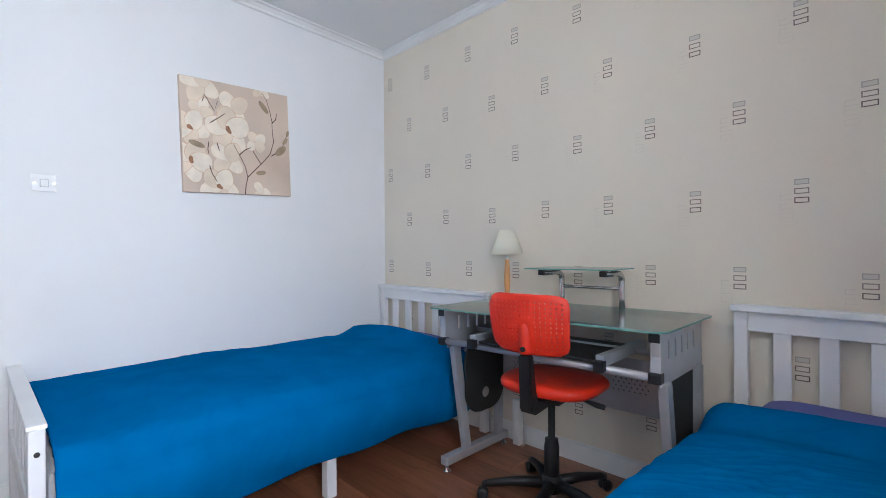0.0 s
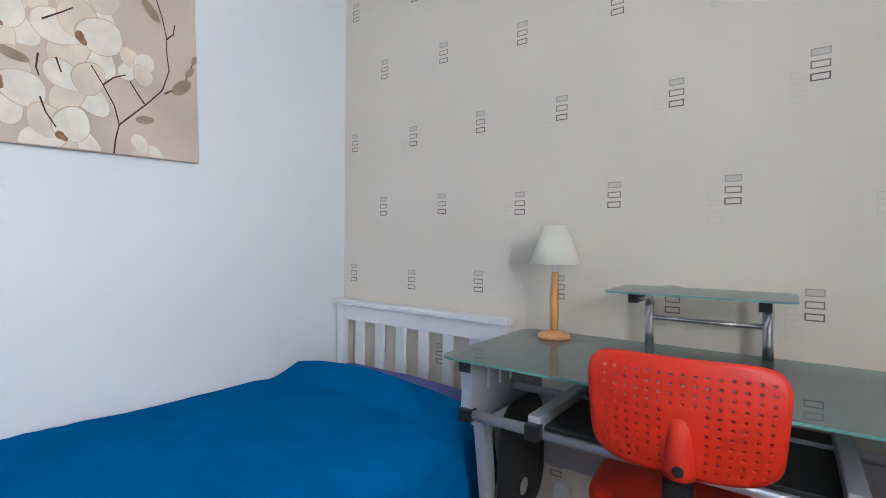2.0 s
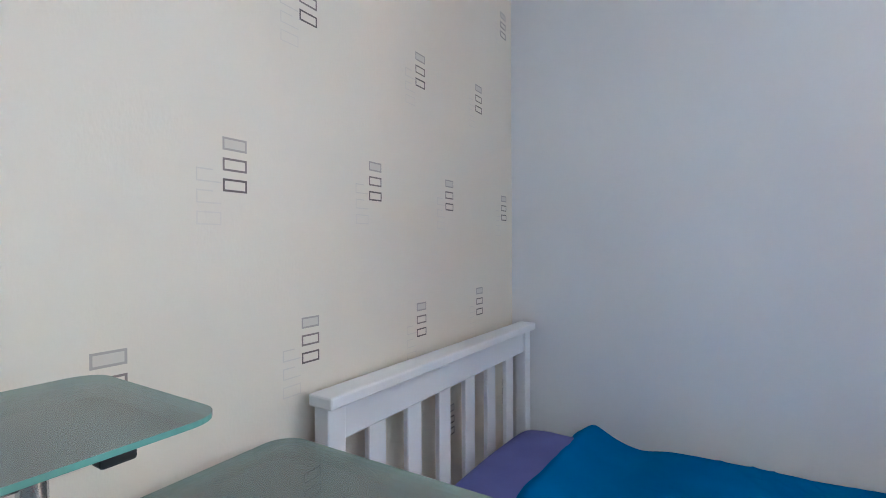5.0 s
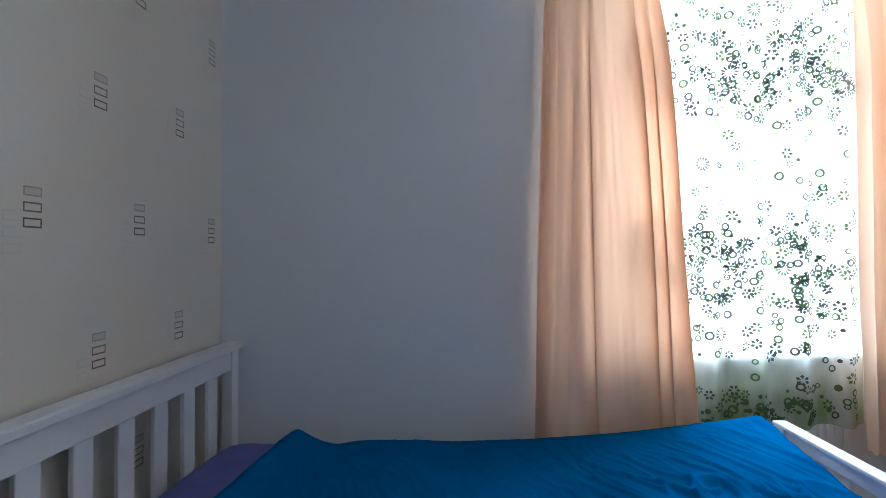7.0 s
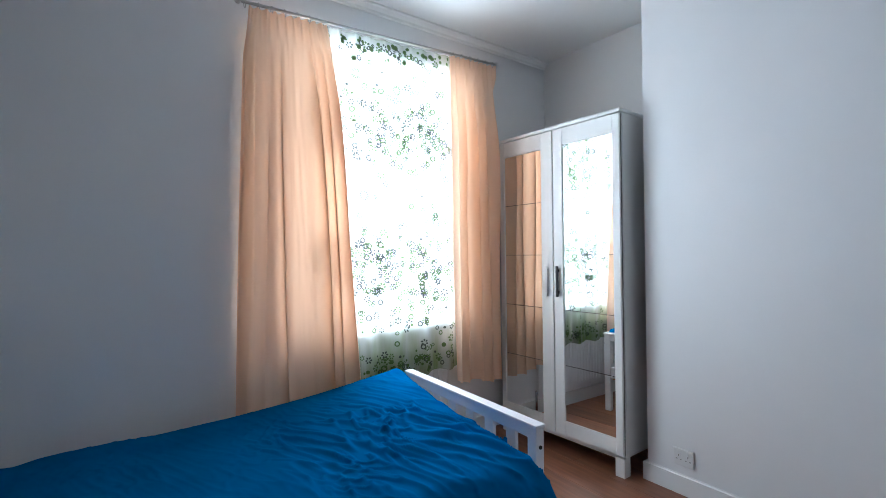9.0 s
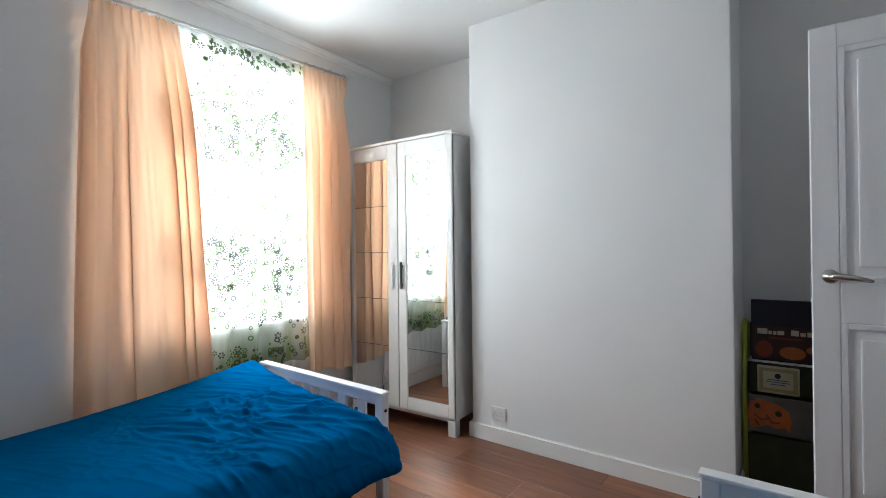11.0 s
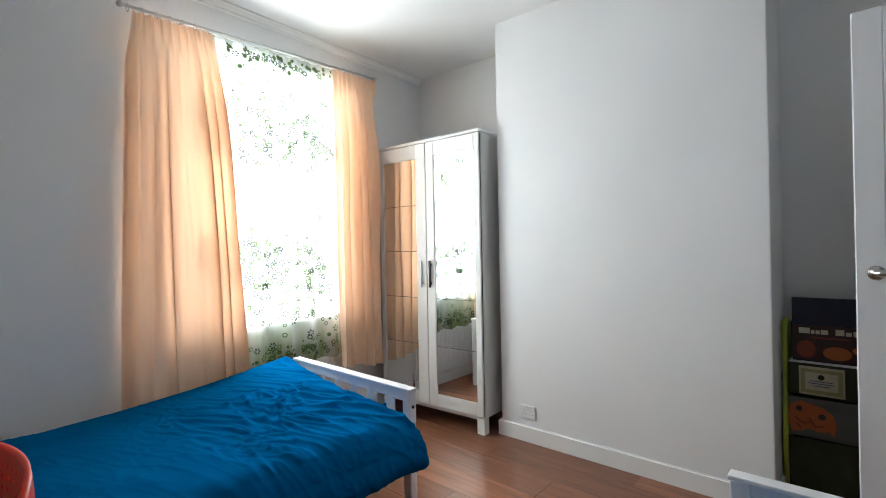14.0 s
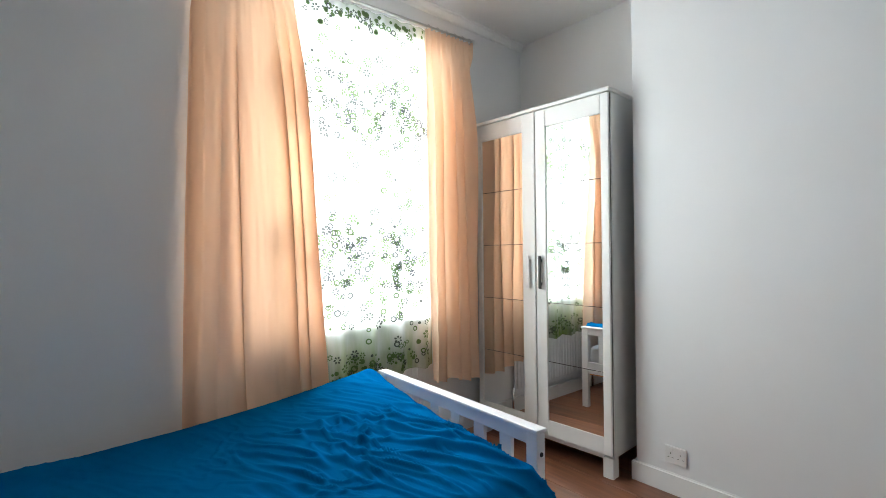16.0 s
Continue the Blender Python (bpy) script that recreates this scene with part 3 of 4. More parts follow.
part("glass_top", glass_sheet(DX0, DX1, DYF, DYB, 0.045, DZ, 0.006), [M_GLASS, M_GLASSEDGE], desk, "green tempered glass top")
for xs in (1.102, 2.058):
    # foot bar, uprights, top plate
    foot = part("foot_bar", box(xs - 0.022, xs + 0.022, -0.535, -0.065, 0.035, 0.075, 0.006), M_SILVER, desk)
    for y in (-0.515, -0.085):
        g = part("glide", lathe([(0.020, 0.0), (0.022, 0.006), (0.018, 0.012), (0.008, 0.016), (0.008, 0.036)], 20, (xs, y)), M_CHROME, foot, "chrome levelling foot", True)
    bm = bmesh.new()
    add_prism(bm, [(-0.40, 0.075), (-0.355, 0.075), (-0.425, 0.58), (-0.475, 0.58)], 0, xs - 0.016, xs + 0.016, 0.003)
    part("front_upright", bm, M_SILVER, desk)
    bm = bmesh.new()
    add_prism(bm, [(-0.15, 0.075), (-0.105, 0.075), (-0.085, 0.58), (-0.13, 0.58)], 0, xs - 0.016, xs + 0.016, 0.003)
    part("rear_upright", bm, M_SILVER, desk)
    # side plate under the glass with slots
    bm = bmesh.new()
    slots = [-0.42, -0.355, -0.29, -0.225, -0.16]
    ys = [-0.52]
    for s in slots:
        ys += [s - 0.007, s + 0.007]
    ys.append(-0.06)
    for a, b in zip(ys[0::2], ys[1::2]):
        add_box(bm, xs - 0.003, xs + 0.003, a, b, 0.655, 0.718)
    add_box(bm, xs - 0.003, xs + 0.003, -0.52, -0.06, 0.718, 0.757)
    add_box(bm, xs - 0.003, xs + 0.003, -0.50, -0.06, 0.575, 0.655)
    part("side_plate", bm, M_SILVER, desk, "slotted silver steel side plate")
    part("front_bracket", prism([(-0.535, 0.757), (-0.50, 0.757), (-0.48, 0.60), (-0.535, 0.60), (-0.525, 0.68)], 0, xs - 0.017, xs + 0.017, 0.003), M_SILVER, desk)
    part("bracket_cap", box(xs - 0.018, xs + 0.018, -0.541, -0.5355, 0.727, 0.756, 0.002), M_BLACK, desk, "black plastic cap")
    part("rail_cap", box(xs - 0.020, xs + 0.020, -0.545, -0.505, 0.594, 0.630, 0.006), M_BLACK, desk, "black plastic cap")
# front rail, rear rail of the keyboard tray
part("front_rail", tube([(1.122, -0.522, 0.612), (2.038, -0.522, 0.612)], 0.014), M_SILVER, desk, "", True)
part("tray_rail", tube([(1.122, -0.30, 0.640), (2.038, -0.30, 0.640)], 0.011), M_SILVER, desk, "", True)
part("keyboard_tray", box(1.335, 1.872, -0.55, -0.20, 0.632, 0.644, 0.003), M_BOARD, desk, "black pull-out keyboard tray")
for xs in (1.318, 1.889):
    runner = part("tray_runner", box(xs - 0.016, xs + 0.016, -0.57, -0.20, 0.630, 0.668, 0.004), M_SILVER, desk)
    part("runner_cap", box(xs - 0.018, xs + 0.018, -0.588, -0.555, 0.612, 0.652, 0.005), M_BLACK, runner, "black plastic end")
# perforated modesty panel; dark discs on solid steel give the shade of its holes
bm = box(1.122, 2.038, -0.098, -0.094, 0.33, 0.56, 0.0)
panel = part("modesty_panel", bm, M_SILVER, desk, "grey steel back panel with punched holes")
bm = bmesh.new()
for cx in (1.27, 1.80):
    for a in range(7):
        for b in range(5):
            x, z = cx - 0.08 + a * 0.023 + (b % 2) * 0.011, 0.42 + b * 0.017
            bmesh.ops.create_circle(bm, cap_ends=True, radius=0.0038, segments=8, matrix=Matrix.Translation((x, -0.0985, z)) @ pose(0, 0, 0, 90, 0, 0))
tagged(part("punched_hole_shade", bm, mat("hole_shadow", (0.12, 0.12, 0.13), 0.7), panel), kind="stuff")
# hanging black panels at both ends
out = rounded(-0.42, -0.13, 0.24, 0.60, 0.10)
part("end_panel", prism(out, 0, 1.135, 1.145, 0.002), M_BOARD, desk, "black rounded end panel")
bm = lathe([(0.026, 0), (0.026, 0.003), (0.016, 0.0035)], 20)
ring = part("grommet", bm, M_CHROME, desk, "grey cable grommet")
ring.matrix_local = pose(1.1455, -0.28, 0.33, 0, 90, 0)
part("end_panel", prism([(-0.36, 0.08), (-0.13, 0.08), (-0.10, 0.57), (-0.42, 0.57)], 0, 2.039, 2.049, 0.002), M_BOARD, desk, "black end panel")
# raised glass shelf on bent tubes
part("glass_shelf", glass_sheet(1.388, 1.812, -0.303, -0.060, 0.03, 0.946, 0.005), [M_GLASS, M_GLASSEDGE], desk, "green glass monitor shelf")
for xs in (1.456, 1.750):
    pts = [(xs, -0.068, DZ)] + [(xs, -0.068, DZ + 0.127 * k / 3) for k in range(1, 4)]
    pts += [(xs, -0.068 - 0.035 * (1 - math.cos(a)), 0.885 + 0.035 * math.sin(a)) for a in [radians(q) for q in range(15, 91, 15)]]
    pts += [(xs, -0.13, 0.923), (xs, -0.235, 0.924)]
    arm = part("shelf_arm", tube(pts, 0.0135), M_CHROME, desk, "bent chrome tube", True)
    part("arm_cap", box(xs - 0.0135, xs + 0.0135, -0.255, -0.235, 0.913, 0.9375, 0.003), M_BLACK, arm, "black plastic plug")
    part("arm_pad", lathe([(0.009, 0.932), (0.009, 0.938)], 12, (xs, -0.20)), M_CHROME, arm)
part("cross_bar", tube([(1.466, -0.068, 0.853), (1.740, -0.068, 0.853)], 0.008), M_CHROME, desk, "", True)
for x, y in ((1.09, -0.50), (2.062, -0.50), (1.09, -0.10), (2.062, -0.10)):
    part("glass_pad", lathe([(0.014, 0.756), (0.014, 0.7597)], 16, (x, y)), M_CHROME, desk)

# ---- task chair ----
chair = thing("task_chair", (1.609, -0.43, 0), "red plastic task chair with black five-star base", "chair", rz=6)


def perforated_back():
    """Curved backrest with round holes through it."""
    bm = bmesh.new()
    nx, nz = 34, 26
    def place(u, w):
        uu, ww = u * (1 - 0.11 * abs(w) ** 7), w * (1 - 0.13 * abs(u) ** 7)
        width = 0.162 + 0.006 * ww
        return (uu * width, -0.205 + 0.030 * u * u + 0.030 * (ww + 1) * -0.5 + 0.012 * w * w, 0.757 + ww * 0.112)
    verts = {}
    def at(u, w):
        k = (round(u, 5), round(w, 5))
        if k not in verts:
            verts[k] = bm.verts.new(place(u, w))
        return verts[k]
    for i in range(nx):
        for j in range(nz):
            u0, u1 = -1 + 2 * i / nx, -1 + 2 * (i + 1) / nx
            w0, w1 = -1 + 2 * j / nz, -1 + 2 * (j + 1) / nz
            uc, wc = (u0 + u1) / 2, (w0 + w1) / 2
            holed = 2 <= i < nx - 2 and 2 <= j < nz - 2 and i % 2 == 1 and not (14 <= i <= 19 and j < 15)
            if not holed or j % 2:
                bm.faces.new((at(u0, w0), at(u1, w0), at(u1, w1), at(u0, w1)))
                continue
            ring = [at(uc + 0.33 * (u1 - u0) * math.cos(a), wc + 0.40 * (w1 - w0) * math.sin(a)) for a in [radians(45 * k + 22.5) for k in range(8)]]
            c = [at(u1, w1), at(u0, w1), at(u0, w0), at(u1, w0)]
            bm.faces.new((c[0], c[1], ring[2], ring[1]))
            bm.faces.new((c[1], ring[3], ring[2]))
            bm.faces.new((c[1], c[2], ring[4], ring[3]))
            bm.faces.new((c[2], ring[5], ring[4]))
            bm.faces.new((c[2], c[3], ring[6], ring[5]))
            bm.faces.new((c[3], ring[7], ring[6]))
            bm.faces.new((c[3], c[0], ring[0], ring[7]))
            bm.faces.new((c[0], ring[1], ring[0]))
    return bm


back = part("backrest", perforated_back(), M_RED, chair, "red perforated plastic backrest", True)
sol = back.modifiers.new("thick", "SOLIDIFY")
sol.thickness, sol.offset = 0.007, 0
# raised spine on the back, with its bolt
bm = bmesh.new()
ring_rows = []
for k in range(9):
    t = k / 8
    z = 0.648 + 0.145 * t
    w = 0.027 - 0.006 * t
    d = 0.030 * (1 - t ** 3)
    ring_rows.append([bm.verts.new((w * math.cos(a), -0.205 - 0.012 - d * math.sin(a) - 0.012 * (t - 0.5) + 0.012, z + 0.012 * math.sin(a) * (k == 8))) for a in [math.pi * q / 8 for q in range(9)]])
for a, b in zip(ring_rows, ring_rows[1:]):
    for q in range(8):
        bm.faces.new((a[q], a[q + 1], b[q + 1], b[q]))
bm.faces.new(ring_rows[-1]), bm.faces.new(ring_rows[0])
spine = part("spine", bm, M_RED, chair, "red moulded spine", True)
b = part("bolt", lathe([(0.010, 0), (0.010, 0.006), (0.006, 0.007)], 14), M_BLACK, spine)
b.matrix_local = pose(0.0, -0.228, 0.668, 90, 0, 0)
# seat: rounded pan
bm = bmesh.new()
rings = []
for zz, s in ((0.470, 0.80), (0.474, 0.93), (0.486, 0.99), (0.500, 1.0), (0.511, 0.975), (0.517, 0.9), (0.514, 0.6), (0.511, 0.25)):
    ring_ = []
    for k in range(48):
        a = 2 * math.pi * k / 48
        c, sn = math.cos(a), math.sin(a)
        sx = math.copysign(abs(c) ** 0.62, c) * 0.200 * (1 + 0.05 * sn)
        sy = math.copysign(abs(sn) ** 0.62, sn) * 0.180
        ring_.append(bm.verts.new((sx * s, 0.02 + sy * s, zz + (0.012 * (sn > 0) * -sn if s > 0.9 else 0))))
    rings.append(ring_)
for a, b in zip(rings, rings[1:]):
    for k in range(48):
        bm.faces.new((a[k], a[(k + 1) % 48], b[(k + 1) % 48], b[k]))
bm.faces.new(rings[0]), bm.faces.new(rings[-1])
part("seat", bm, M_RED, chair, "red plastic seat pan", True)
# black back support
part("back_support", prism([(-0.225, 0.640), (-0.195, 0.650), (-0.185, 0.50), (-0.165, 0.455), (-0.04, 0.445), (-0.04, 0.42), (-0.17, 0.415), (-0.215, 0.435)], 0, -0.026, 0.026, 0.007), M_BLACK, chair, "black plastic back support")
part("seat_mount", box(-0.07, 0.07, -0.08, 0.10, 0.432, 0.469, 0.006), M_BLACK, chair)
part("height_lever", tube([(0.06, 0.02, 0.448), (0.13, 0.01, 0.446), (0.19, 0.0, 0.440), (0.215, 0.0, 0.438)], [0.006, 0.006, 0.011, 0.010]), M_BLACK, chair, "", True)
part("column", lathe([(0.025, 0.09), (0.030, 0.10), (0.030, 0.24), (0.026, 0.26), (0.026, 0.27), (0.014, 0.272), (0.014, 0.432)], 24), M_BLACK, chair, "", True)
part("hub", lathe([(0.030, 0.055), (0.040, 0.062), (0.040, 0.11), (0.034, 0.125)], 24), M_BLACK, chair)
for k in range(5):
    a = radians(72 * k + 63)
    c, s = math.cos(a), math.sin(a)
    leg = part("base_leg", tube([(0.025 * c, 0.025 * s, 0.092), (0.14 * c, 0.14 * s, 0.086), (0.25 * c, 0.25 * s, 0.068), (0.277 * c, 0.277 * s, 0.060)], [0.024, 0.020, 0.015, 0.013]), M_BLACK, chair, "", True)
    for side in (-1, 1):
        wheel = part("castor", lathe([(0.010, -0.009), (0.022, -0.008), (0.0235, 0), (0.022, 0.008), (0.010, 0.009)], 20), M_BLACK, leg, "black castor wheel", True)
        wheel.matrix_local = Matrix.Translation((0.28 * c - 0.012 * side * s, 0.28 * s + 0.012 * side * c, 0.0235)) @ pose(0, 0, math.degrees(0), 0, 0, math.degrees(a)) @ pose(0, 0, 0, 90, 0, 0)
    part("castor_stem", tube([(0.276 * c, 0.276 * s, 0.030), (0.276 * c, 0.276 * s, 0.066)], 0.008), M_BLACK, leg)

# ---- table lamp ----
lamp_t = thing("table_lamp", (1.173, -0.135, DZ - 0.003), "beech table lamp with a cream cone shade", "lamp")
bm = lathe([(0.050, 0.0), (0.052, 0.006), (0.050, 0.012), (0.036, 0.020), (0.016, 0.024), (0.010, 0.026)], 40)
part("base", bm, M_BEECH, lamp_t, "turned beech foot", True)
part("stem", lathe([(0.0115, 0.024), (0.015, 0.08), (0.016, 0.12), (0.014, 0.16), (0.0115, 0.208), (0.0115, 0.215)], 24), M_BEECH, lamp_t, "turned beech stem", True)
part("lamp_holder", lathe([(0.009, 0.215), (0.009, 0.252), (0.006, 0.255)], 16), M_SOCKET, lamp_t)
bm = lathe([(0.083, 0.241), (0.038, 0.366)], 48, cap=False)
sh = part("shade", bm, M_SHADE, lamp_t, "cream fabric cone shade", True)
sol = sh.modifiers.new("thick", "SOLIDIFY")
sol.thickness = 0.0015
part("bulb", lathe([(0.008, 0.255), (0.018, 0.279), (0.019, 0.297), (0.012, 0.315), (0.003, 0.320)], 20), M_SOCKET, lamp_t, "unlit white bulb", True)

# power strip on the wall behind the desk
strip = thing("extension_socket", (1.17, -0.045, 0.10), "white extension socket standing behind the desk", "socket")
part("strip_body", box(-0.022, 0.022, -0.02, 0.02, -0.1, 0.14, 0.006), M_SOCKET, strip)
part("lead", tube([(0.03, 0.0, 0.10), (0.05, 0.0, 0.02), (0.06, -0.01, -0.06), (0.04, -0.02, -0.094)], 0.004), M_SOCKET, strip, "white cable", True)

# ---- picture on the west wall ----
pic = thing("canvas_picture", (0.0, -1.02, 1.64), "canvas print of cream magnolia flowers on beige", "picture")
pic.matrix_world = pose(0.0, -1.025, 1.638, 1.85, 0, 0)
PW, PH = 0.2915, 0.2965
M_CANVAS = mat("beige_canvas", (0.62, 0.485, 0.385), 0.75, var=0.10, scale=4, bump=0.2, bump_scale=400)
M_PETAL = mat("cream_petal_paint", (0.75, 0.62, 0.48), 0.7, var=0.12, scale=9)
M_BLUSH = mat("peach_blush_paint", (0.66, 0.45, 0.30), 0.7, var=0.15, scale=12)
M_PETAL2 = mat("ivory_petal_paint", (0.80, 0.70, 0.58), 0.7, var=0.10, scale=18)
M_TWIG = mat("brown_twig_paint", (0.07, 0.030, 0.020), 0.7, var=0.2, scale=30)
M_LEAF = mat("olive_leaf_paint", (0.34, 0.25, 0.16), 0.7, var=0.2, scale=20)
M_HEART = mat("rust_flower_centre", (0.34, 0.16, 0.08), 0.7, var=0.3, scale=60)
part("canvas", box(0.001, 0.026, -PW, PW, -PH, PH, 0.003, 2), M_CANVAS, pic)
layer = [0]


def blob(cx, cz, rx, rz, turn, material, parent, lobes=0.12, pts=28, seed=0.0):
    """A flat painted petal on the canvas, at picture coordinates 0 to 1 (right, down)."""
    layer[0] += 1
    bm = bmesh.new()
    vs = []
    for k in range(pts):
        a = 2 * math.pi * k / pts
        q = 1 + lobes * math.sin(2 * a + seed) + lobes * 0.6 * math.sin(3 * a + 2 * seed)
        u, w = rx * q * math.cos(a), rz * q * math.sin(a)
        c, s = math.cos(turn), math.sin(turn)
        y = (cx + u * c - w * s) * 2 * PW - PW
        z = PH - (cz + u * s + w * c) * 2 * PH
        vs.append(bm.verts.new((0.0262 + layer[0] * 0.00006, min(PW - 0.003, max(-PW + 0.003, y)), min(PH - 0.003, max(-PH + 0.003, z)))))
    bm.faces.new(vs)
    return part("painted_petal" if material is not M_LEAF else "painted_leaf", bm, material, parent)


def twig(points, w):
    layer[0] += 1
    bm = bmesh.new()
    x = 0.0264 + layer[0] * 0.00006
    P = [Vector((u * 2 * PW - PW, PH - v * 2 * PH)) for u, v in points]
    prev = None
    for i, p in enumerate(P):
        d = (P[min(i + 1, len(P) - 1)] - P[max(i - 1, 0)]).normalized()
        nrm = Vector((-d.y, d.x)) * w * (1 - 0.5 * i / len(P))
        cur = (bm.verts.new((x, p.x + nrm.x, p.y + nrm.y)), bm.verts.new((x, p.x - nrm.x, p.y - nrm.y)))
        if prev:
            bm.faces.new((prev[0], prev[1], cur[1], cur[0]))
        prev = cur
    part("painted_twig", bm, M_TWIG, pic)


def bloom(cx, cz, r, n, seed, heart=True):
    for k in range(n):
        a = 2 * math.pi * k / n + seed
        blob(cx + 0.49 * r * math.cos(a), cz + 0.51 * r * math.sin(a), r * 0.625, r * 0.485, a, M_BLUSH, pic, 0.08, 24, seed + k)
        blob(cx + 0.50 * r * math.cos(a), cz + 0.50 * r * math.sin(a), r * 0.60, r * 0.46, a, M_PETAL if k % 2 else M_PETAL2, pic, 0.08, 24, seed + k)
    if heart:
        blob(cx, cz, r * 0.17, r * 0.13, seed, M_HEART, pic, 0.2, 14, seed)


bloom(0.16, 0.05, 0.16, 4, 0.4, False)
bloom(0.45, 0.22, 0.15, 4, 1.0, False)
bloom(0.17, 0.27, 0.10, 4, 2.0, False)
bloom(0.07, 0.44, 0.15, 5, 0.2)
bloom(0.40, 0.42, 0.19, 5, 0.9)
bloom(0.66, 0.50, 0.10, 4, 2.5, False)
bloom(0.07, 0.72, 0.17, 5, 1.4)
bloom(0.38, 0.68, 0.15, 4, 0.7, False)
bloom(0.30, 0.94, 0.16, 5, 0.3)
bloom(0.72, 0.01, 0.08, 3, 0.5, False)
bloom(0.68, 0.97, 0.09, 3, 0.1, False)
twig([(0.53, 1.0), (0.54, 0.92), (0.56, 0.84), (0.54, 0.74), (0.49, 0.64), (0.44, 0.55)], 0.0026)
twig([(0.56, 0.84), (0.64, 0.76), (0.72, 0.68), (0.79, 0.60), (0.83, 0.48), (0.82, 0.38), (0.82, 0.28), (0.80, 0.18), (0.77, 0.08), (0.73, 0.03)], 0.0026)
twig([(0.69, 0.70), (0.65, 0.64), (0.62, 0.59)], 0.0026)
twig([(0.49, 0.64), (0.54, 0.59), (0.60, 0.56)], 0.0026)
twig([(0.80, 0.62), (0.86, 0.58), (0.92, 0.52), (0.97, 0.40)], 0.0026)
twig([(0.82, 0.30), (0.86, 0.26), (0.87, 0.20)], 0.0026)
twig([(0.18, 0.20), (0.20, 0.14), (0.28, 0.27), (0.31, 0.18)], 0.0026)
twig([(0.24, 0.38), (0.32, 0.32), (0.37, 0.28)], 0.0026)
twig([(0.22, 0.55), (0.21, 0.62), (0.22, 0.66)], 0.0026)
twig([(0.29, 0.55), (0.31, 0.62)], 0.0026)
twig([(0.22, 0.76), (0.24, 0.83), (0.28, 0.90)], 0.0026)
for cx, cz, rx, rz, a in ((0.74, 0.16, 0.07, 0.025, 0.9), (0.90, 0.56, 0.07, 0.035, -0.7), (0.98, 0.38, 0.03, 0.016, -1.2), (0.95, 0.46, 0.04, 0.018, -0.9), (0.69, 0.79, 0.05, 0.022, -0.15), (0.12, 0.58, 0.07, 0.025, 0.3)):
    blob(cx, cz, rx, rz, a, M_LEAF, pic, 0.0, 18)

# ---- switch and socket plates ----
sw = thing("light_switch", (0.0, -1.843, 1.327), "white double plate light switch on the wall", "switch")
part("plate", box(0.0008, 0.010, -0.043, 0.043, -0.036, 0.036, 0.003), M_SOCKET, sw)
# flat grey plate painted in for the shaded gap round the rocker
part("rocker_gap_shade", box(0.0102, 0.0112, -0.015, 0.015, -0.017, 0.017, 0.0003, 1), mat("gap_shade_grey", (0.45, 0.45, 0.45), 0.4, var=0.02), sw)
part("rocker", box(0.0113, 0.0150, -0.012, 0.012, -0.014, 0.014, 0.001), M_SOCKET, sw)
for y in (-0.032, 0.032):
    s = part("screw", lathe([(0.0035, 0), (0.0035, 0.0015)], 10), M_CHROME, sw)
    s.matrix_local = pose(0.0102, y, 0, 0, 90, 0)
so = thing("wall_socket", (2.183, BREAST, 0.175), "white double wall socket above the baseboard", "socket")
part("plate", box(-0.048, 0.048, 0.0008, 0.010, -0.040, 0.040, 0.003), M_SOCKET, so)
for x in (-0.022, 0.022):
    # thin dark blocks on the plate colour in the shade of the pin holes
    for dx, dz, w, h in ((0, 0.008, 0.003, 0.008), (-0.010, -0.010, 0.007, 0.003), (0.010, -0.010, 0.007, 0.003)):
        part("pin_hole_shade", box(x + dx - w / 2, x + dx + w / 2, 0.0102, 0.0106, dz - h / 2, dz + h / 2), M_DARK, so)
    part("rocker", box(x - 0.006, x + 0.006, 0.0102, 0.0135, 0.018, 0.032, 0.001, 1), M_SOCKET, so)

# ---- wardrobe ----
M_GREYWOOD = mat("grey_backing_board", (0.12, 0.11, 0.10), 0.7, var=0.1)
wd = thing("wardrobe", (2.435, -2.862, 0.0), "white two-door wardrobe with tiled mirror doors", "wardrobe", rz=3.2)
WW, WH, WD = 0.880, 1.906, 0.50
part("side_panel", box(0, 0.018, -WD, -0.022, 0.10, WH - 0.02, 0.002), M_WARD, wd)
part("side_panel", box(WW - 0.018, WW, -WD, -0.022, 0.10, WH - 0.02, 0.002), M_WARD, wd)
part("top_panel", box(-0.004, WW + 0.004, -WD, 0.004, WH - 0.02, WH, 0.004), M_WARD, wd)
part("bottom_panel", box(0.0185, WW - 0.0185, -WD, -0.03, 0.105, 0.125, 0.002), M_WARD, wd)
part("back_panel", box(0.0185, WW - 0.0185, -WD, -WD + 0.006, 0.126, WH - 0.021), M_WARD, wd)
part("plinth_rail", box(0.056, WW - 0.056, -0.045, -0.024, 0.082, 0.104, 0.002), M_WARD, wd)
for x in (0.0, WW - 0.055):
    for y in (-0.060, -WD):
        part("leg", box(x + 0.001, x + 0.055, y, y + 0.055, 0.0, 0.0995, 0.003), M_WARD, wd)
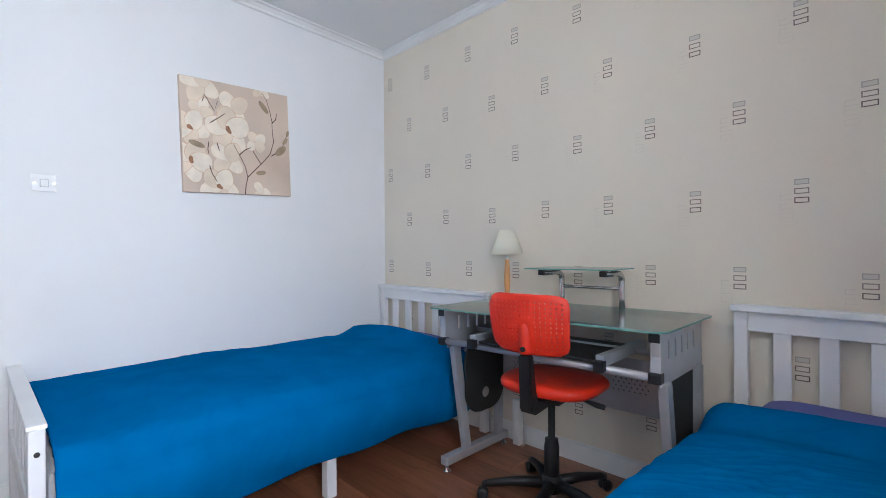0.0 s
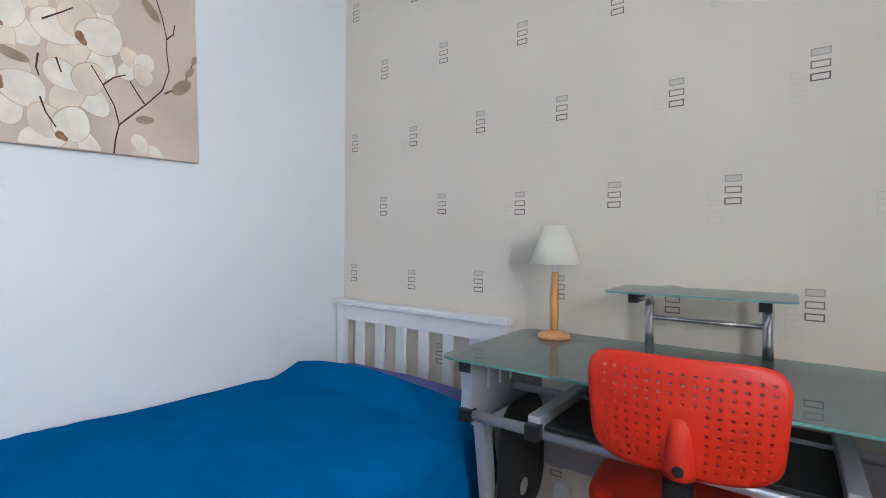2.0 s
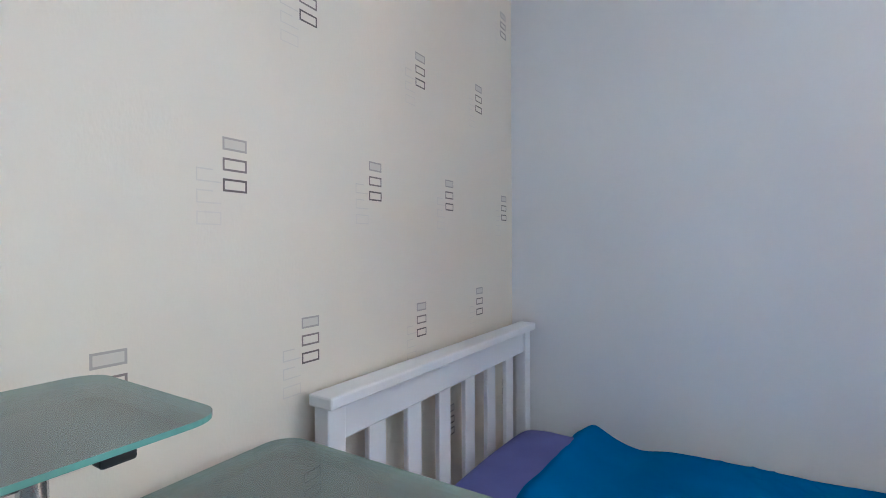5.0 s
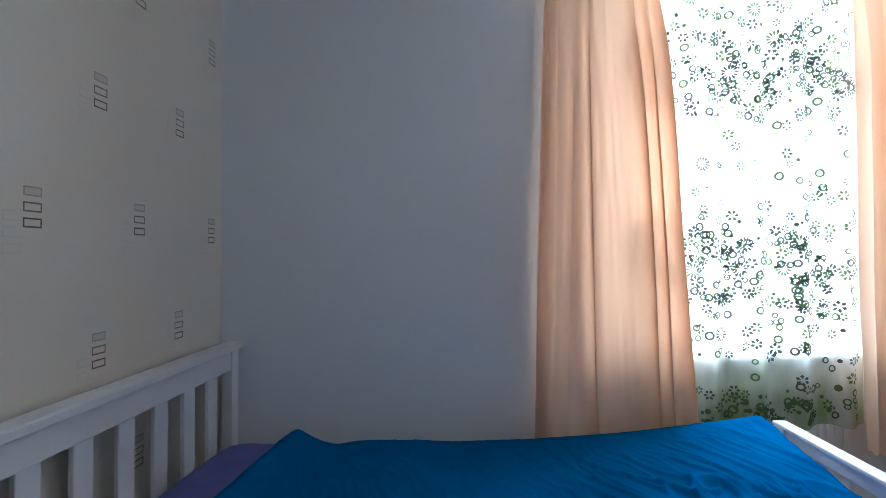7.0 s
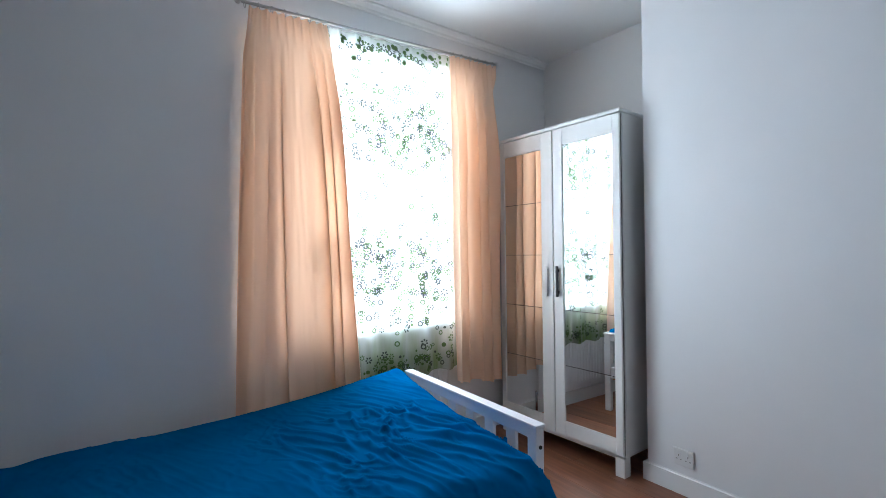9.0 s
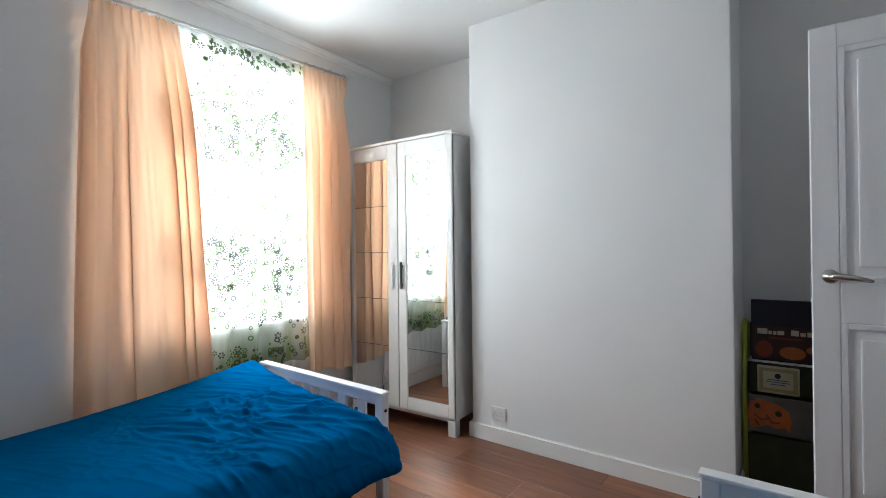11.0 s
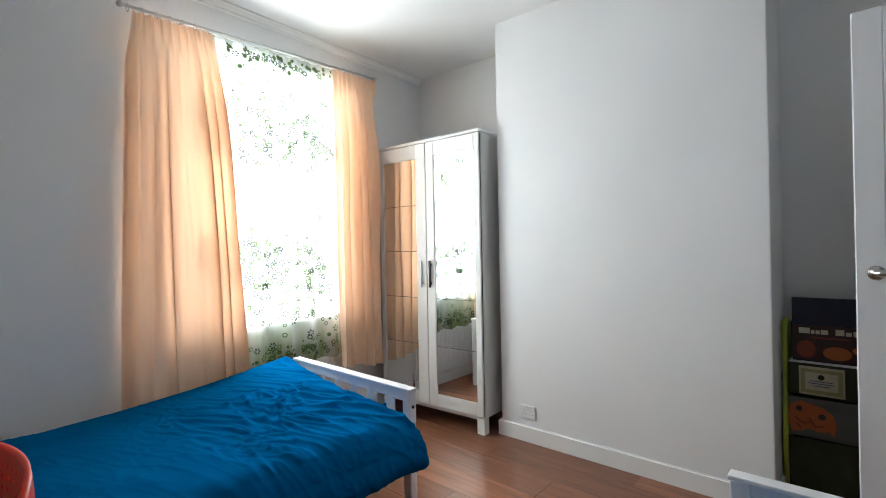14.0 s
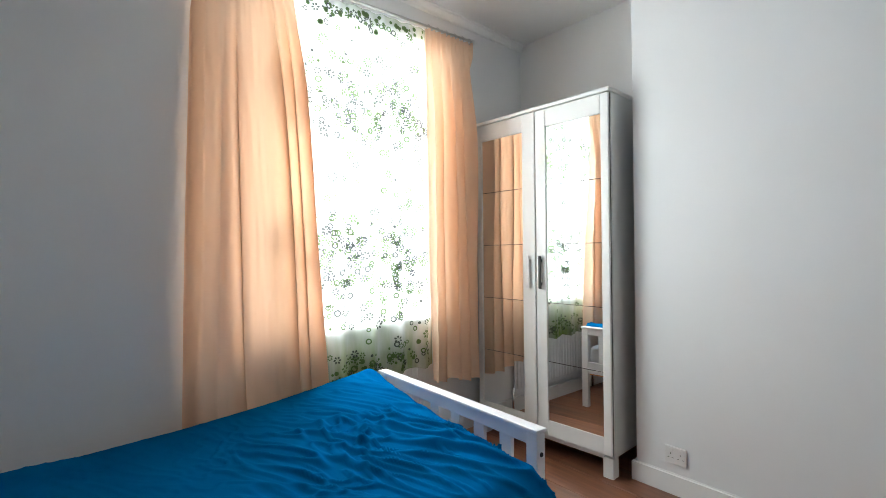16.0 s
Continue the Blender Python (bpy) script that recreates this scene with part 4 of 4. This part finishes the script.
for k in range(2):
    x0 = 0.004 if k == 0 else WW / 2 + 0.004
    x1 = WW / 2 - 0.004 if k == 0 else WW - 0.004
    d = part("door", box(x0, x1, -0.020, -0.014, 0.112, WH - 0.024), M_GREYWOOD, wd, "white framed mirror door")
    a0, a1 = x0 + (0.042 if k == 0 else 0.085), x1 - (0.066 if k == 0 else 0.035)
    z0, z1 = 0.195, 1.785
    bm = bmesh.new()
    add_box(bm, x0, a0, -0.0138, 0.0, 0.112, WH - 0.024, 0.0025, 2)
    add_box(bm, a1, x1, -0.0138, 0.0, 0.112, WH - 0.024, 0.0025, 2)
    add_box(bm, a0 + 0.0003, a1 - 0.0003, -0.0138, -0.0004, 0.112, z0, 0.0025, 2)
    add_box(bm, a0 + 0.0003, a1 - 0.0003, -0.0138, -0.0004, z1, WH - 0.024, 0.0025, 2)
    part("door_frame", bm, M_WARD, d)
    n = 5
    for q in range(n):
        h = (z1 - z0) / n
        part("mirror_tile", box(a0 + 0.001, a1 - 0.001, -0.0135, -0.007, z0 + q * h + 0.0015, z0 + (q + 1) * h - 0.0015), M_MIRROR, d, "square mirror tile")
    hx = x1 - 0.033 if k == 0 else x0 + 0.040
    hb = bmesh.new()
    add_box(hb, hx - 0.009, hx + 0.009, 0.010, 0.018, 0.905, 1.085, 0.003, 2)
    add_box(hb, hx - 0.006, hx + 0.006, 0.0, 0.010, 0.925, 0.94)
    add_box(hb, hx - 0.006, hx + 0.006, 0.0, 0.010, 1.05, 1.065)
    part("handle", hb, M_BLACK if k == 0 else M_SOCKET, d, "flat dark handle" if k == 0 else "flat cream handle")

# ---- curtains ----
RY0, RY1 = -1.17, -2.80


def rod_z(y):
    return 2.292 + (y + 1.19) / (-2.78 + 1.19) * (2.415 - 2.292)


rod = thing("curtain_rod", (0, 0, 0), "thin grey metal curtain rod with rings", "curtain rod")
part("rod", tube([(east(RY0, 0.08), RY0, rod_z(RY0)), (east(RY1, 0.08), RY1, rod_z(RY1))], 0.007), M_ROD, rod, "", True)
for y in (RY0, RY1):
    bm = bmesh.new()
    bmesh.ops.create_uvsphere(bm, u_segments=16, v_segments=10, radius=0.015, matrix=Matrix.Translation((east(y, 0.08), y, rod_z(y))))
    part("finial", bm, M_SOCKET if y == RY1 else M_ROD, rod, "round end knob", True)
for y in (-1.45, -2.48):
    part("rod_bracket", tube([(east(y, 0.0005), y, rod_z(y) + 0.01), (east(y, 0.03), y, rod_z(y) + 0.012), (east(y, 0.08), y, rod_z(y) + 0.003)], 0.006), M_ROD, rod, "", True)
for y in (-1.20, -1.26, -1.32, -1.38, -1.44, -1.50, -2.42, -2.49, -2.56, -2.63, -2.70, -2.76):
    bm = bmesh.new()
    pts = [(east(y, 0.08) + 0.017 * math.cos(a), y + 0.002 * math.sin(a), rod_z(y) - 0.008 + 0.017 * math.sin(a)) for a in [2 * math.pi * k / 16 for k in range(17)]]
    part("ring", add_tube(bm, pts, 0.0022, 6, False), M_ROD, rod, "", True)


def curtain(y_top, y_bot, bumps, label, z_bot, seed, outer):
    """Pleated curtain from y_top at the rod to y_bot at the hem; bumps are its folds (place, width, depth)."""
    bm = bmesh.new()
    nu, nv = 170, 70
    rows = []
    for j in range(nv + 1):
        v = j / nv
        row = []
        for i in range(nu + 1):
            u = i / nu
            k = v ** 0.75
            y = y_top[0] + (y_top[1] - y_top[0]) * u
            y += (y_bot[0] + (y_bot[1] - y_bot[0]) * u - y) * k
            ztop = rod_z(y) - 0.018
            z = ztop + (z_bot[0] + (z_bot[1] - z_bot[0]) * u + 0.008 * math.sin(u * 13 + seed) - ztop) * v
            head = max(0.0, 1 - v * 11)
            off = 0.086 + 0.011 * math.sin(u * 62 + seed) * head
            sway = 0.0
            for c, w, h in bumps:
                d = (u - c - 0.02 * math.sin(v * 3 + 9 * c)) / w
                g = math.exp(-d * d)
                off += 1.15 * h * g * step(-0.05, 0.30, v) * (0.85 + 0.3 * noise.noise((c * 9, v * 2.2, seed)))
                sway += 0.026 * d * g * step(0.05, 0.4, v)
            off += 0.010 * noise.noise((u * 5, v * 3, seed)) + 0.004 * noise.noise((u * 22, v * 5, seed + 4)) + 0.018 * v
            off -= 0.100 * (1 - step(0.0, 0.10, abs(u - outer))) * step(0.03, 0.15, v)      # outer edge falls back to the wall
            row.append(bm.verts.new((east(y, max(0.014, off)), y + sway, z)))
        rows.append(row)
    for a, b in zip(rows, rows[1:]):
        for i in range(nu):
            bm.faces.new((a[i], a[i + 1], b[i + 1], b[i]))
    return obj("curtain", bm, M_CURTAIN, None, label, True, "curtain", "peach curtains")


curtain((-1.215, -1.585), (-1.150, -1.760), ((0.05, 0.05, 0.040), (0.20, 0.09, 0.055), (0.37, 0.035, 0.035), (0.72, 0.040, 0.070), (0.84, 0.030, 0.055), (0.96, 0.045, 0.075)), "long peach cloth curtain hanging beside the window", (0.42, 0.47), 1.0, 0)
curtain((-2.385, -2.775), (-2.385, -2.815), ((0.06, 0.05, 0.050), (0.24, 0.06, 0.040), (0.46, 0.055, 0.060), (0.66, 0.05, 0.045), (0.88, 0.07, 0.060)), "narrow peach cloth curtain hanging beside the wardrobe", (0.40, 0.335), 2.6, 1)


def voile_off(y, z):
    v = (2.33 - z) / 1.85
    return 0.050 + 0.012 * math.sin(y * 34 + 0.8 * math.sin(z * 2)) * min(1.0, 0.3 + v) + 0.006 * math.sin(y * 71 + 1) + 0.010 * v


voile = thing("voile_curtain", (0, 0, 0), "white voile curtain printed with green flowers and rings", "curtain")
bm = bmesh.new()
nu, nv = 160, 40
rows = []
for j in range(nv + 1):
    row = []
    for i in range(nu + 1):
        y = -1.49 - 0.96 * i / nu
        zt = rod_z(y) - 0.006
        z = zt + (0.47 + 0.008 * math.sin(i * 0.2) - zt) * j / nv
        row.append(bm.verts.new((east(y, voile_off(y, z)), y, z)))
    rows.append(row)
for a, b in zip(rows, rows[1:]):
    for i in range(nu):
        bm.faces.new((a[i], a[i + 1], b[i + 1], b[i]))
part("voile", bm, M_SHEER, voile, "sheer white voile", True)
rng = random.Random(7)


def density(z):
    """How thickly the print lies at a height."""
    d = 0.10
    for c, w, h in ((2.33, 0.09, 0.9), (1.84, 0.17, 0.9), (1.10, 0.19, 0.9), (0.54, 0.09, 0.55), (0.80, 0.08, 0.35)):
        d = max(d, h * math.exp(-((z - c) / w) ** 2))
    return d


prints = {0: bmesh.new(), 1: bmesh.new()}


def stamp(bm, y, z, shape, r, turn):
    def at(dy, dz):
        yy, zz = y + dy, z + dz
        return bm.verts.new((east(yy, voile_off(yy, zz) + 0.0025), yy, zz))
    if shape == "ring":
        n = 12
        a = [at(r * math.cos(2 * math.pi * k / n), r * math.sin(2 * math.pi * k / n)) for k in range(n)]
        b = [at(0.56 * r * math.cos(2 * math.pi * k / n), 0.56 * r * math.sin(2 * math.pi * k / n)) for k in range(n)]
        for k in range(n):
            bm.faces.new((a[k], a[(k + 1) % n], b[(k + 1) % n], b[k]))
    elif shape == "flower":
        n = 6 if r < 0.03 else 12
        for k in range(n):
            t0 = turn + 2 * math.pi * k / n
            c, s = math.cos(t0), math.sin(t0)
            w = 0.27 * r if n == 6 else 0.13 * r
            bm.faces.new((at(0.25 * r * c, 0.25 * r * s), at(0.65 * r * c - w * s, 0.65 * r * s + w * c), at(r * c, r * s), at(0.65 * r * c + w * s, 0.65 * r * s - w * c)))
    else:
        n = 7
        bm.faces.new([at(r * math.cos(2 * math.pi * k / n), r * math.sin(2 * math.pi * k / n)) for k in range(n)])


made = 0
while made < 900:
    y, z = rng.uniform(-2.43, -1.51), rng.uniform(0.50, 2.30)
    z = min(z, rod_z(y) - 0.03)
    if rng.random() > density(z):
        continue
    made += 1
    q = rng.random()
    kind = "ring" if q < 0.38 else "flower" if q < 0.76 else "dot"
    size = rng.uniform(0.010, 0.0175) if kind == "ring" else rng.uniform(0.016, 0.026) if kind == "flower" else rng.uniform(0.004, 0.009)
    if kind == "flower" and rng.random() < 0.07:
        size = 0.034
    stamp(prints[1 if rng.random() < 0.45 else 0], y, z, kind, size, rng.random() * 6)
for q in range(75):
    y = rng.uniform(-2.44, -1.50)
    low = q < 30
    z = 0.485 + abs(rng.gauss(0, 0.045)) if low else rod_z(y) - 0.02 - abs(rng.gauss(0, 0.04))
    stamp(prints[0], y, z, "dot", rng.uniform(0.006, 0.016), 0)
for k, m in ((0, M_PRINT_G), (1, M_PRINT_D)):
    tagged(part("flower_print", prints[k], m, voile, ("green printed rings and flowers", "dark grey printed rings and flowers")[k]), kind="stuff")

# ---- radiator under the window ----
rad = thing("radiator", (0, 0, 0), "white panel radiator under the window sill", "radiator")
part("panel", skewed(box(-0.030, -0.020, -2.42, -1.50, 0.13, 0.60, 0.004)), M_WHITE, rad)
for k in range(26):
    y = -2.40 + k * 0.035
    part("fin", skewed(box(-0.036, -0.0302, y, y + 0.018, 0.16, 0.57, 0.002, 1)), M_WHITE, rad)
part("top_grille", skewed(box(-0.034, -0.004, -2.42, -1.50, 0.601, 0.607)), M_WHITE, rad)
for y in (-2.44, -1.48):
    part("pipe", skewed(tube([(-0.028, y, 0.001), (-0.028, y, 0.17)], 0.008)), M_CHROME, rad, "", True)
for y in (-2.3, -1.62):
    part("wall_hook", skewed(box(-0.0198, -0.0005, y - 0.015, y + 0.015, 0.2, 0.55)), M_WHITE, rad)

# ---- children's book rack in the alcove ----
rack = thing("book_rack", (0.0, 0.0, 0.0), "lime-framed children's book rack with dark pockets", "book rack")
RX0, RX1, RYF = 0.36, 0.955, -3.18
for x in (RX0, RX1):
    part("side_frame", tube([(x, RYF - 0.01, 0.012), (x, RYF - 0.01, 0.40), (x, RYF - 0.02, 0.72), (x, RYF - 0.04, 0.785), (x, RYF - 0.09, 0.80), (x, -3.36, 0.78), (x, -3.37, 0.012)], 0.011), M_GREEN, rack, "lime green tube frame", True)
M_POCKET = mat("dark_green_cloth", (0.035, 0.045, 0.022), 0.85, var=0.2, scale=14, bump=0.3, bump_scale=120)
M_GREYCLOTH = mat("grey_cloth", (0.12, 0.125, 0.12), 0.85, var=0.1, scale=14, bump=0.3, bump_scale=120)
part("back_panel", box(RX0 + 0.012, RX1 - 0.012, -3.372, -3.362, 0.05, 0.78), M_POCKET, rack)
part("pocket", box(RX0 + 0.012, RX1 - 0.012, RYF - 0.012, RYF - 0.004, 0.05, 0.28, 0.003), M_POCKET, rack, "dark green cloth pocket")
part("pocket", box(RX0 + 0.012, RX1 - 0.012, RYF - 0.022, RYF - 0.014, 0.285, 0.46, 0.003), M_GREYCLOTH, rack, "grey cloth pocket")
part("pocket", box(RX0 + 0.012, RX1 - 0.012, RYF - 0.048, RYF - 0.040, 0.465, 0.61, 0.003), M_POCKET, rack, "dark cloth pocket")
part("ledge", box(RX0 + 0.012, RX1 - 0.012, RYF - 0.16, RYF - 0.049, 0.606, 0.614, 0.002), M_SOCKET, rack, "pale shelf ledge")
for z in (0.05, 0.284, 0.464):
    part("pocket_floor", box(RX0 + 0.012, RX1 - 0.012, -3.361, RYF - 0.05, z, z + 0.008), M_POCKET, rack)
M_ORANGE = flat_print("orange_print", (0.42, 0.12, 0.03))
M_RUST = flat_print("rust_print", (0.22, 0.045, 0.02))
bm = bmesh.new()
outline = [(0.93, 0.30), (0.945, 0.36), (0.935, 0.425), (0.90, 0.445), (0.86, 0.435), (0.82, 0.425), (0.785, 0.40), (0.775, 0.35), (0.785, 0.305), (0.80, 0.325), (0.83, 0.315), (0.87, 0.325), (0.90, 0.31)]
patch = part("orange_patch", prism(outline, 1, RYF - 0.0138, RYF - 0.0115), M_ORANGE, rack, "orange appliqué shape")
for cx, cz, r in ((0.905, 0.41, 0.012), (0.825, 0.385, 0.013)):
    part("spot", prism([(cx + r * math.cos(a), cz + r * math.sin(a)) for a in [2 * math.pi * k / 14 for k in range(14)]], 1, RYF - 0.0114, RYF - 0.0105), M_DARK, patch)
for pts in ([(0.92, 0.37), (0.89, 0.345), (0.86, 0.36)], [(0.87, 0.375), (0.85, 0.34), (0.82, 0.345)], [(0.915, 0.345), (0.90, 0.32)]):
    part("stroke", tube([(u, RYF - 0.011, w) for u, w in pts], 0.004, 6), M_RUST, patch)

M_COVER = flat_print("dark_blue_cover", (0.012, 0.012, 0.035), 0.35)
M_COVER2 = flat_print("dark_red_cover", (0.05, 0.014, 0.012), 0.35)
M_CREAM = flat_print("cream_card", (0.50, 0.47, 0.34), 0.5)
M_INK = flat_print("cream_ink", (0.55, 0.52, 0.40), 0.5)
book = thing("picture_book", (0.0, 0.0, 0.0), "large dark blue picture book standing on the rack", "book")
y = RYF - 0.075
part("cover", box(0.60, 0.93, y - 0.022, y, 0.6145, 0.905, 0.003), M_COVER, book)
part("cover_art", box(0.605, 0.925, y + 0.0004, y + 0.0016, 0.62, 0.78), M_COVER2, book, "dark red cover picture")
for k, (x0, x1, h) in enumerate(((0.865, 0.905, 0.026), (0.848, 0.861, 0.017), (0.83, 0.844, 0.017), (0.80, 0.826, 0.020), (0.745, 0.775, 0.026), (0.72, 0.74, 0.017), (0.69, 0.715, 0.022))):
    part("title_bar", box(x0, x1, y + 0.0018, y + 0.0026, 0.742, 0.742 + h), M_INK, book)
part("title_bar", box(0.73, 0.86, y + 0.0018, y + 0.0026, 0.722, 0.729), M_RUST, book)
for cx, cz, rx, rz in ((0.88, 0.67, 0.035, 0.04), (0.77, 0.66, 0.05, 0.03), (0.68, 0.68, 0.04, 0.02)):
    part("cover_shape", prism([(cx + rx * math.cos(a), cz + rz * math.sin(a)) for a in [2 * math.pi * k / 18 for k in range(18)]], 1, y + 0.0018, y + 0.0024), M_RUST if cx > 0.8 else M_ORANGE, book)
card = thing("small_book", (0.0, 0.0, 0.0), "small cream card book tucked in a rack pocket", "book")
y = RYF - 0.030
part("cover", box(0.745, 0.905, y - 0.006, y, 0.4725, 0.600, 0.002), M_CREAM, card)
part("border", box(0.752, 0.898, y + 0.0003, y + 0.001, 0.482, 0.590), flat_print("olive_card", (0.30, 0.29, 0.14)), card)
part("label_field", box(0.768, 0.882, y + 0.0012, y + 0.002, 0.497, 0.575), M_CREAM, card)
part("seal", prism([(0.826 + 0.012 * math.cos(a), 0.556 + 0.012 * math.sin(a)) for a in [2 * math.pi * k / 16 for k in range(16)]], 1, y + 0.0022, y + 0.003), M_DARK, card)
for z, w in ((0.535, 0.04), (0.525, 0.045), (0.514, 0.03)):
    part("title_bar", box(0.826 - w, 0.826 + w, y + 0.0022, y + 0.003, z, z + 0.004), flat_print("blue_ink", (0.08, 0.12, 0.22)), card)

# ---- wallpaper motifs ----
M_MOT = [mat("motif_dark", (0.13, 0.10, 0.09), 0.45, var=0.1), mat("motif_mid", (0.25, 0.21, 0.19), 0.6, var=0.1, spec=0.2), mat("motif_grey", (0.44, 0.40, 0.36), 0.6, var=0.1, spec=0.15), mat("motif_silver", (0.675, 0.615, 0.54), 0.28, metal=0.15, var=0.05), mat("motif_tint", (0.64, 0.585, 0.51), 0.5, var=0.06)]


def add_frame(bm, cx, cz, w, h, t, idx, fill=None, y=-0.0008, gap=False):
    pieces = [(cx - w / 2, cx + w / 2, cz - h / 2, cz - h / 2 + t), (cx - w / 2, cx + w / 2, cz + h / 2 - t, cz + h / 2), (cx - w / 2, cx - w / 2 + t, cz - h / 2 + t, cz + h / 2 - t)]
    if not gap:
        pieces.append((cx + w / 2 - t, cx + w / 2, cz - h / 2 + t, cz + h / 2 - t))
    else:
        pieces[1] = (cx - w / 2, cx + w / 6, cz + h / 2 - t, cz + h / 2)
    for x0, x1, z0, z1 in pieces:
        f = bm.faces.new([bm.verts.new(p) for p in ((x0, y, z0), (x1, y, z0), (x1, y, z1), (x0, y, z1))])
        f.material_index = idx
    if fill is not None:
        f = bm.faces.new([bm.verts.new(p) for p in ((cx - w / 2 + t, y, cz - h / 2 + t), (cx + w / 2 - t, y, cz - h / 2 + t), (cx + w / 2 - t, y, cz + h / 2 - t), (cx - w / 2 + t, y, cz + h / 2 - t))])
        f.material_index = fill


bm = bmesh.new()
for k, (idx, fill) in enumerate(((0, None), (1, None), (2, 4))):
    add_frame(bm, 0, 0.0325 * k, 0.0425, 0.0205, 0.0034, idx, fill)
for k in range(3):
    add_frame(bm, -0.044, -0.053 + 0.0325 * k, 0.040, 0.0205, 0.0022, 3, None, gap=k > 0)
motif = obj("motif", bm, M_MOT, wall_n)
COLUMNS = (0.073, 0.268, 0.445, 0.607, 0.794, 0.972, 1.131, 1.317, 1.498, 1.651, 1.840, 2.019, 2.173, 2.363, 2.542, 2.683, 2.864, 3.051)
DROP = (1.515, 1.200, 1.502, 1.198, 1.515, 1.186)      # a roll repeats every six half-drop columns
REPEAT = 0.632
spots = [(x, DROP[k % 6] + REPEAT * n) for k, x in enumerate(COLUMNS) for n in (-2, -1, 0, 1)]
first = True
for x, z in spots:
    if z < 0.16:
        continue
    ob = motif if first else motif.copy()
    if not first:
        scene.collection.objects.link(ob)
    first = False
    ob.location = (x, 0, z)

# ---- floor planks ----
shapes = {}


def plank_mesh(length, width):
    key = (round(length, 3), round(width, 3))
    if key not in shapes:
        bm = box(0, length - 0.0012, 0, width - 0.0012, -0.011, 0.0)
        es = [e for e in bm.edges if all(v.co.z > -0.001 for v in e.verts)]
        bmesh.ops.bevel(bm, geom=es, offset=0.0012, segments=1, affect="EDGES")
        me = bpy.data.meshes.new("plank")
        bm.to_mesh(me)
        bm.free()
        me.materials.append(M_PLANK)
        shapes[key] = me
    return shapes[key]


rng = random.Random(3)
PWID, PLEN = 0.192, 1.21
row, y = 0, -3.40
while y < 0:
    w = min(PWID, -y)
    x = -PLEN * ((row * 0.37) % 1)
    while x < 3.46:
        x0, x1 = max(0.0, x), min(3.46, x + PLEN)
        if x1 - x0 > 0.02:
            ob = new("plank", plank_mesh(x1 - x0, w))
            ob.parent = floor
            ob.location = (x0, y, 0)
        x += PLEN
    y += PWID
    row += 1
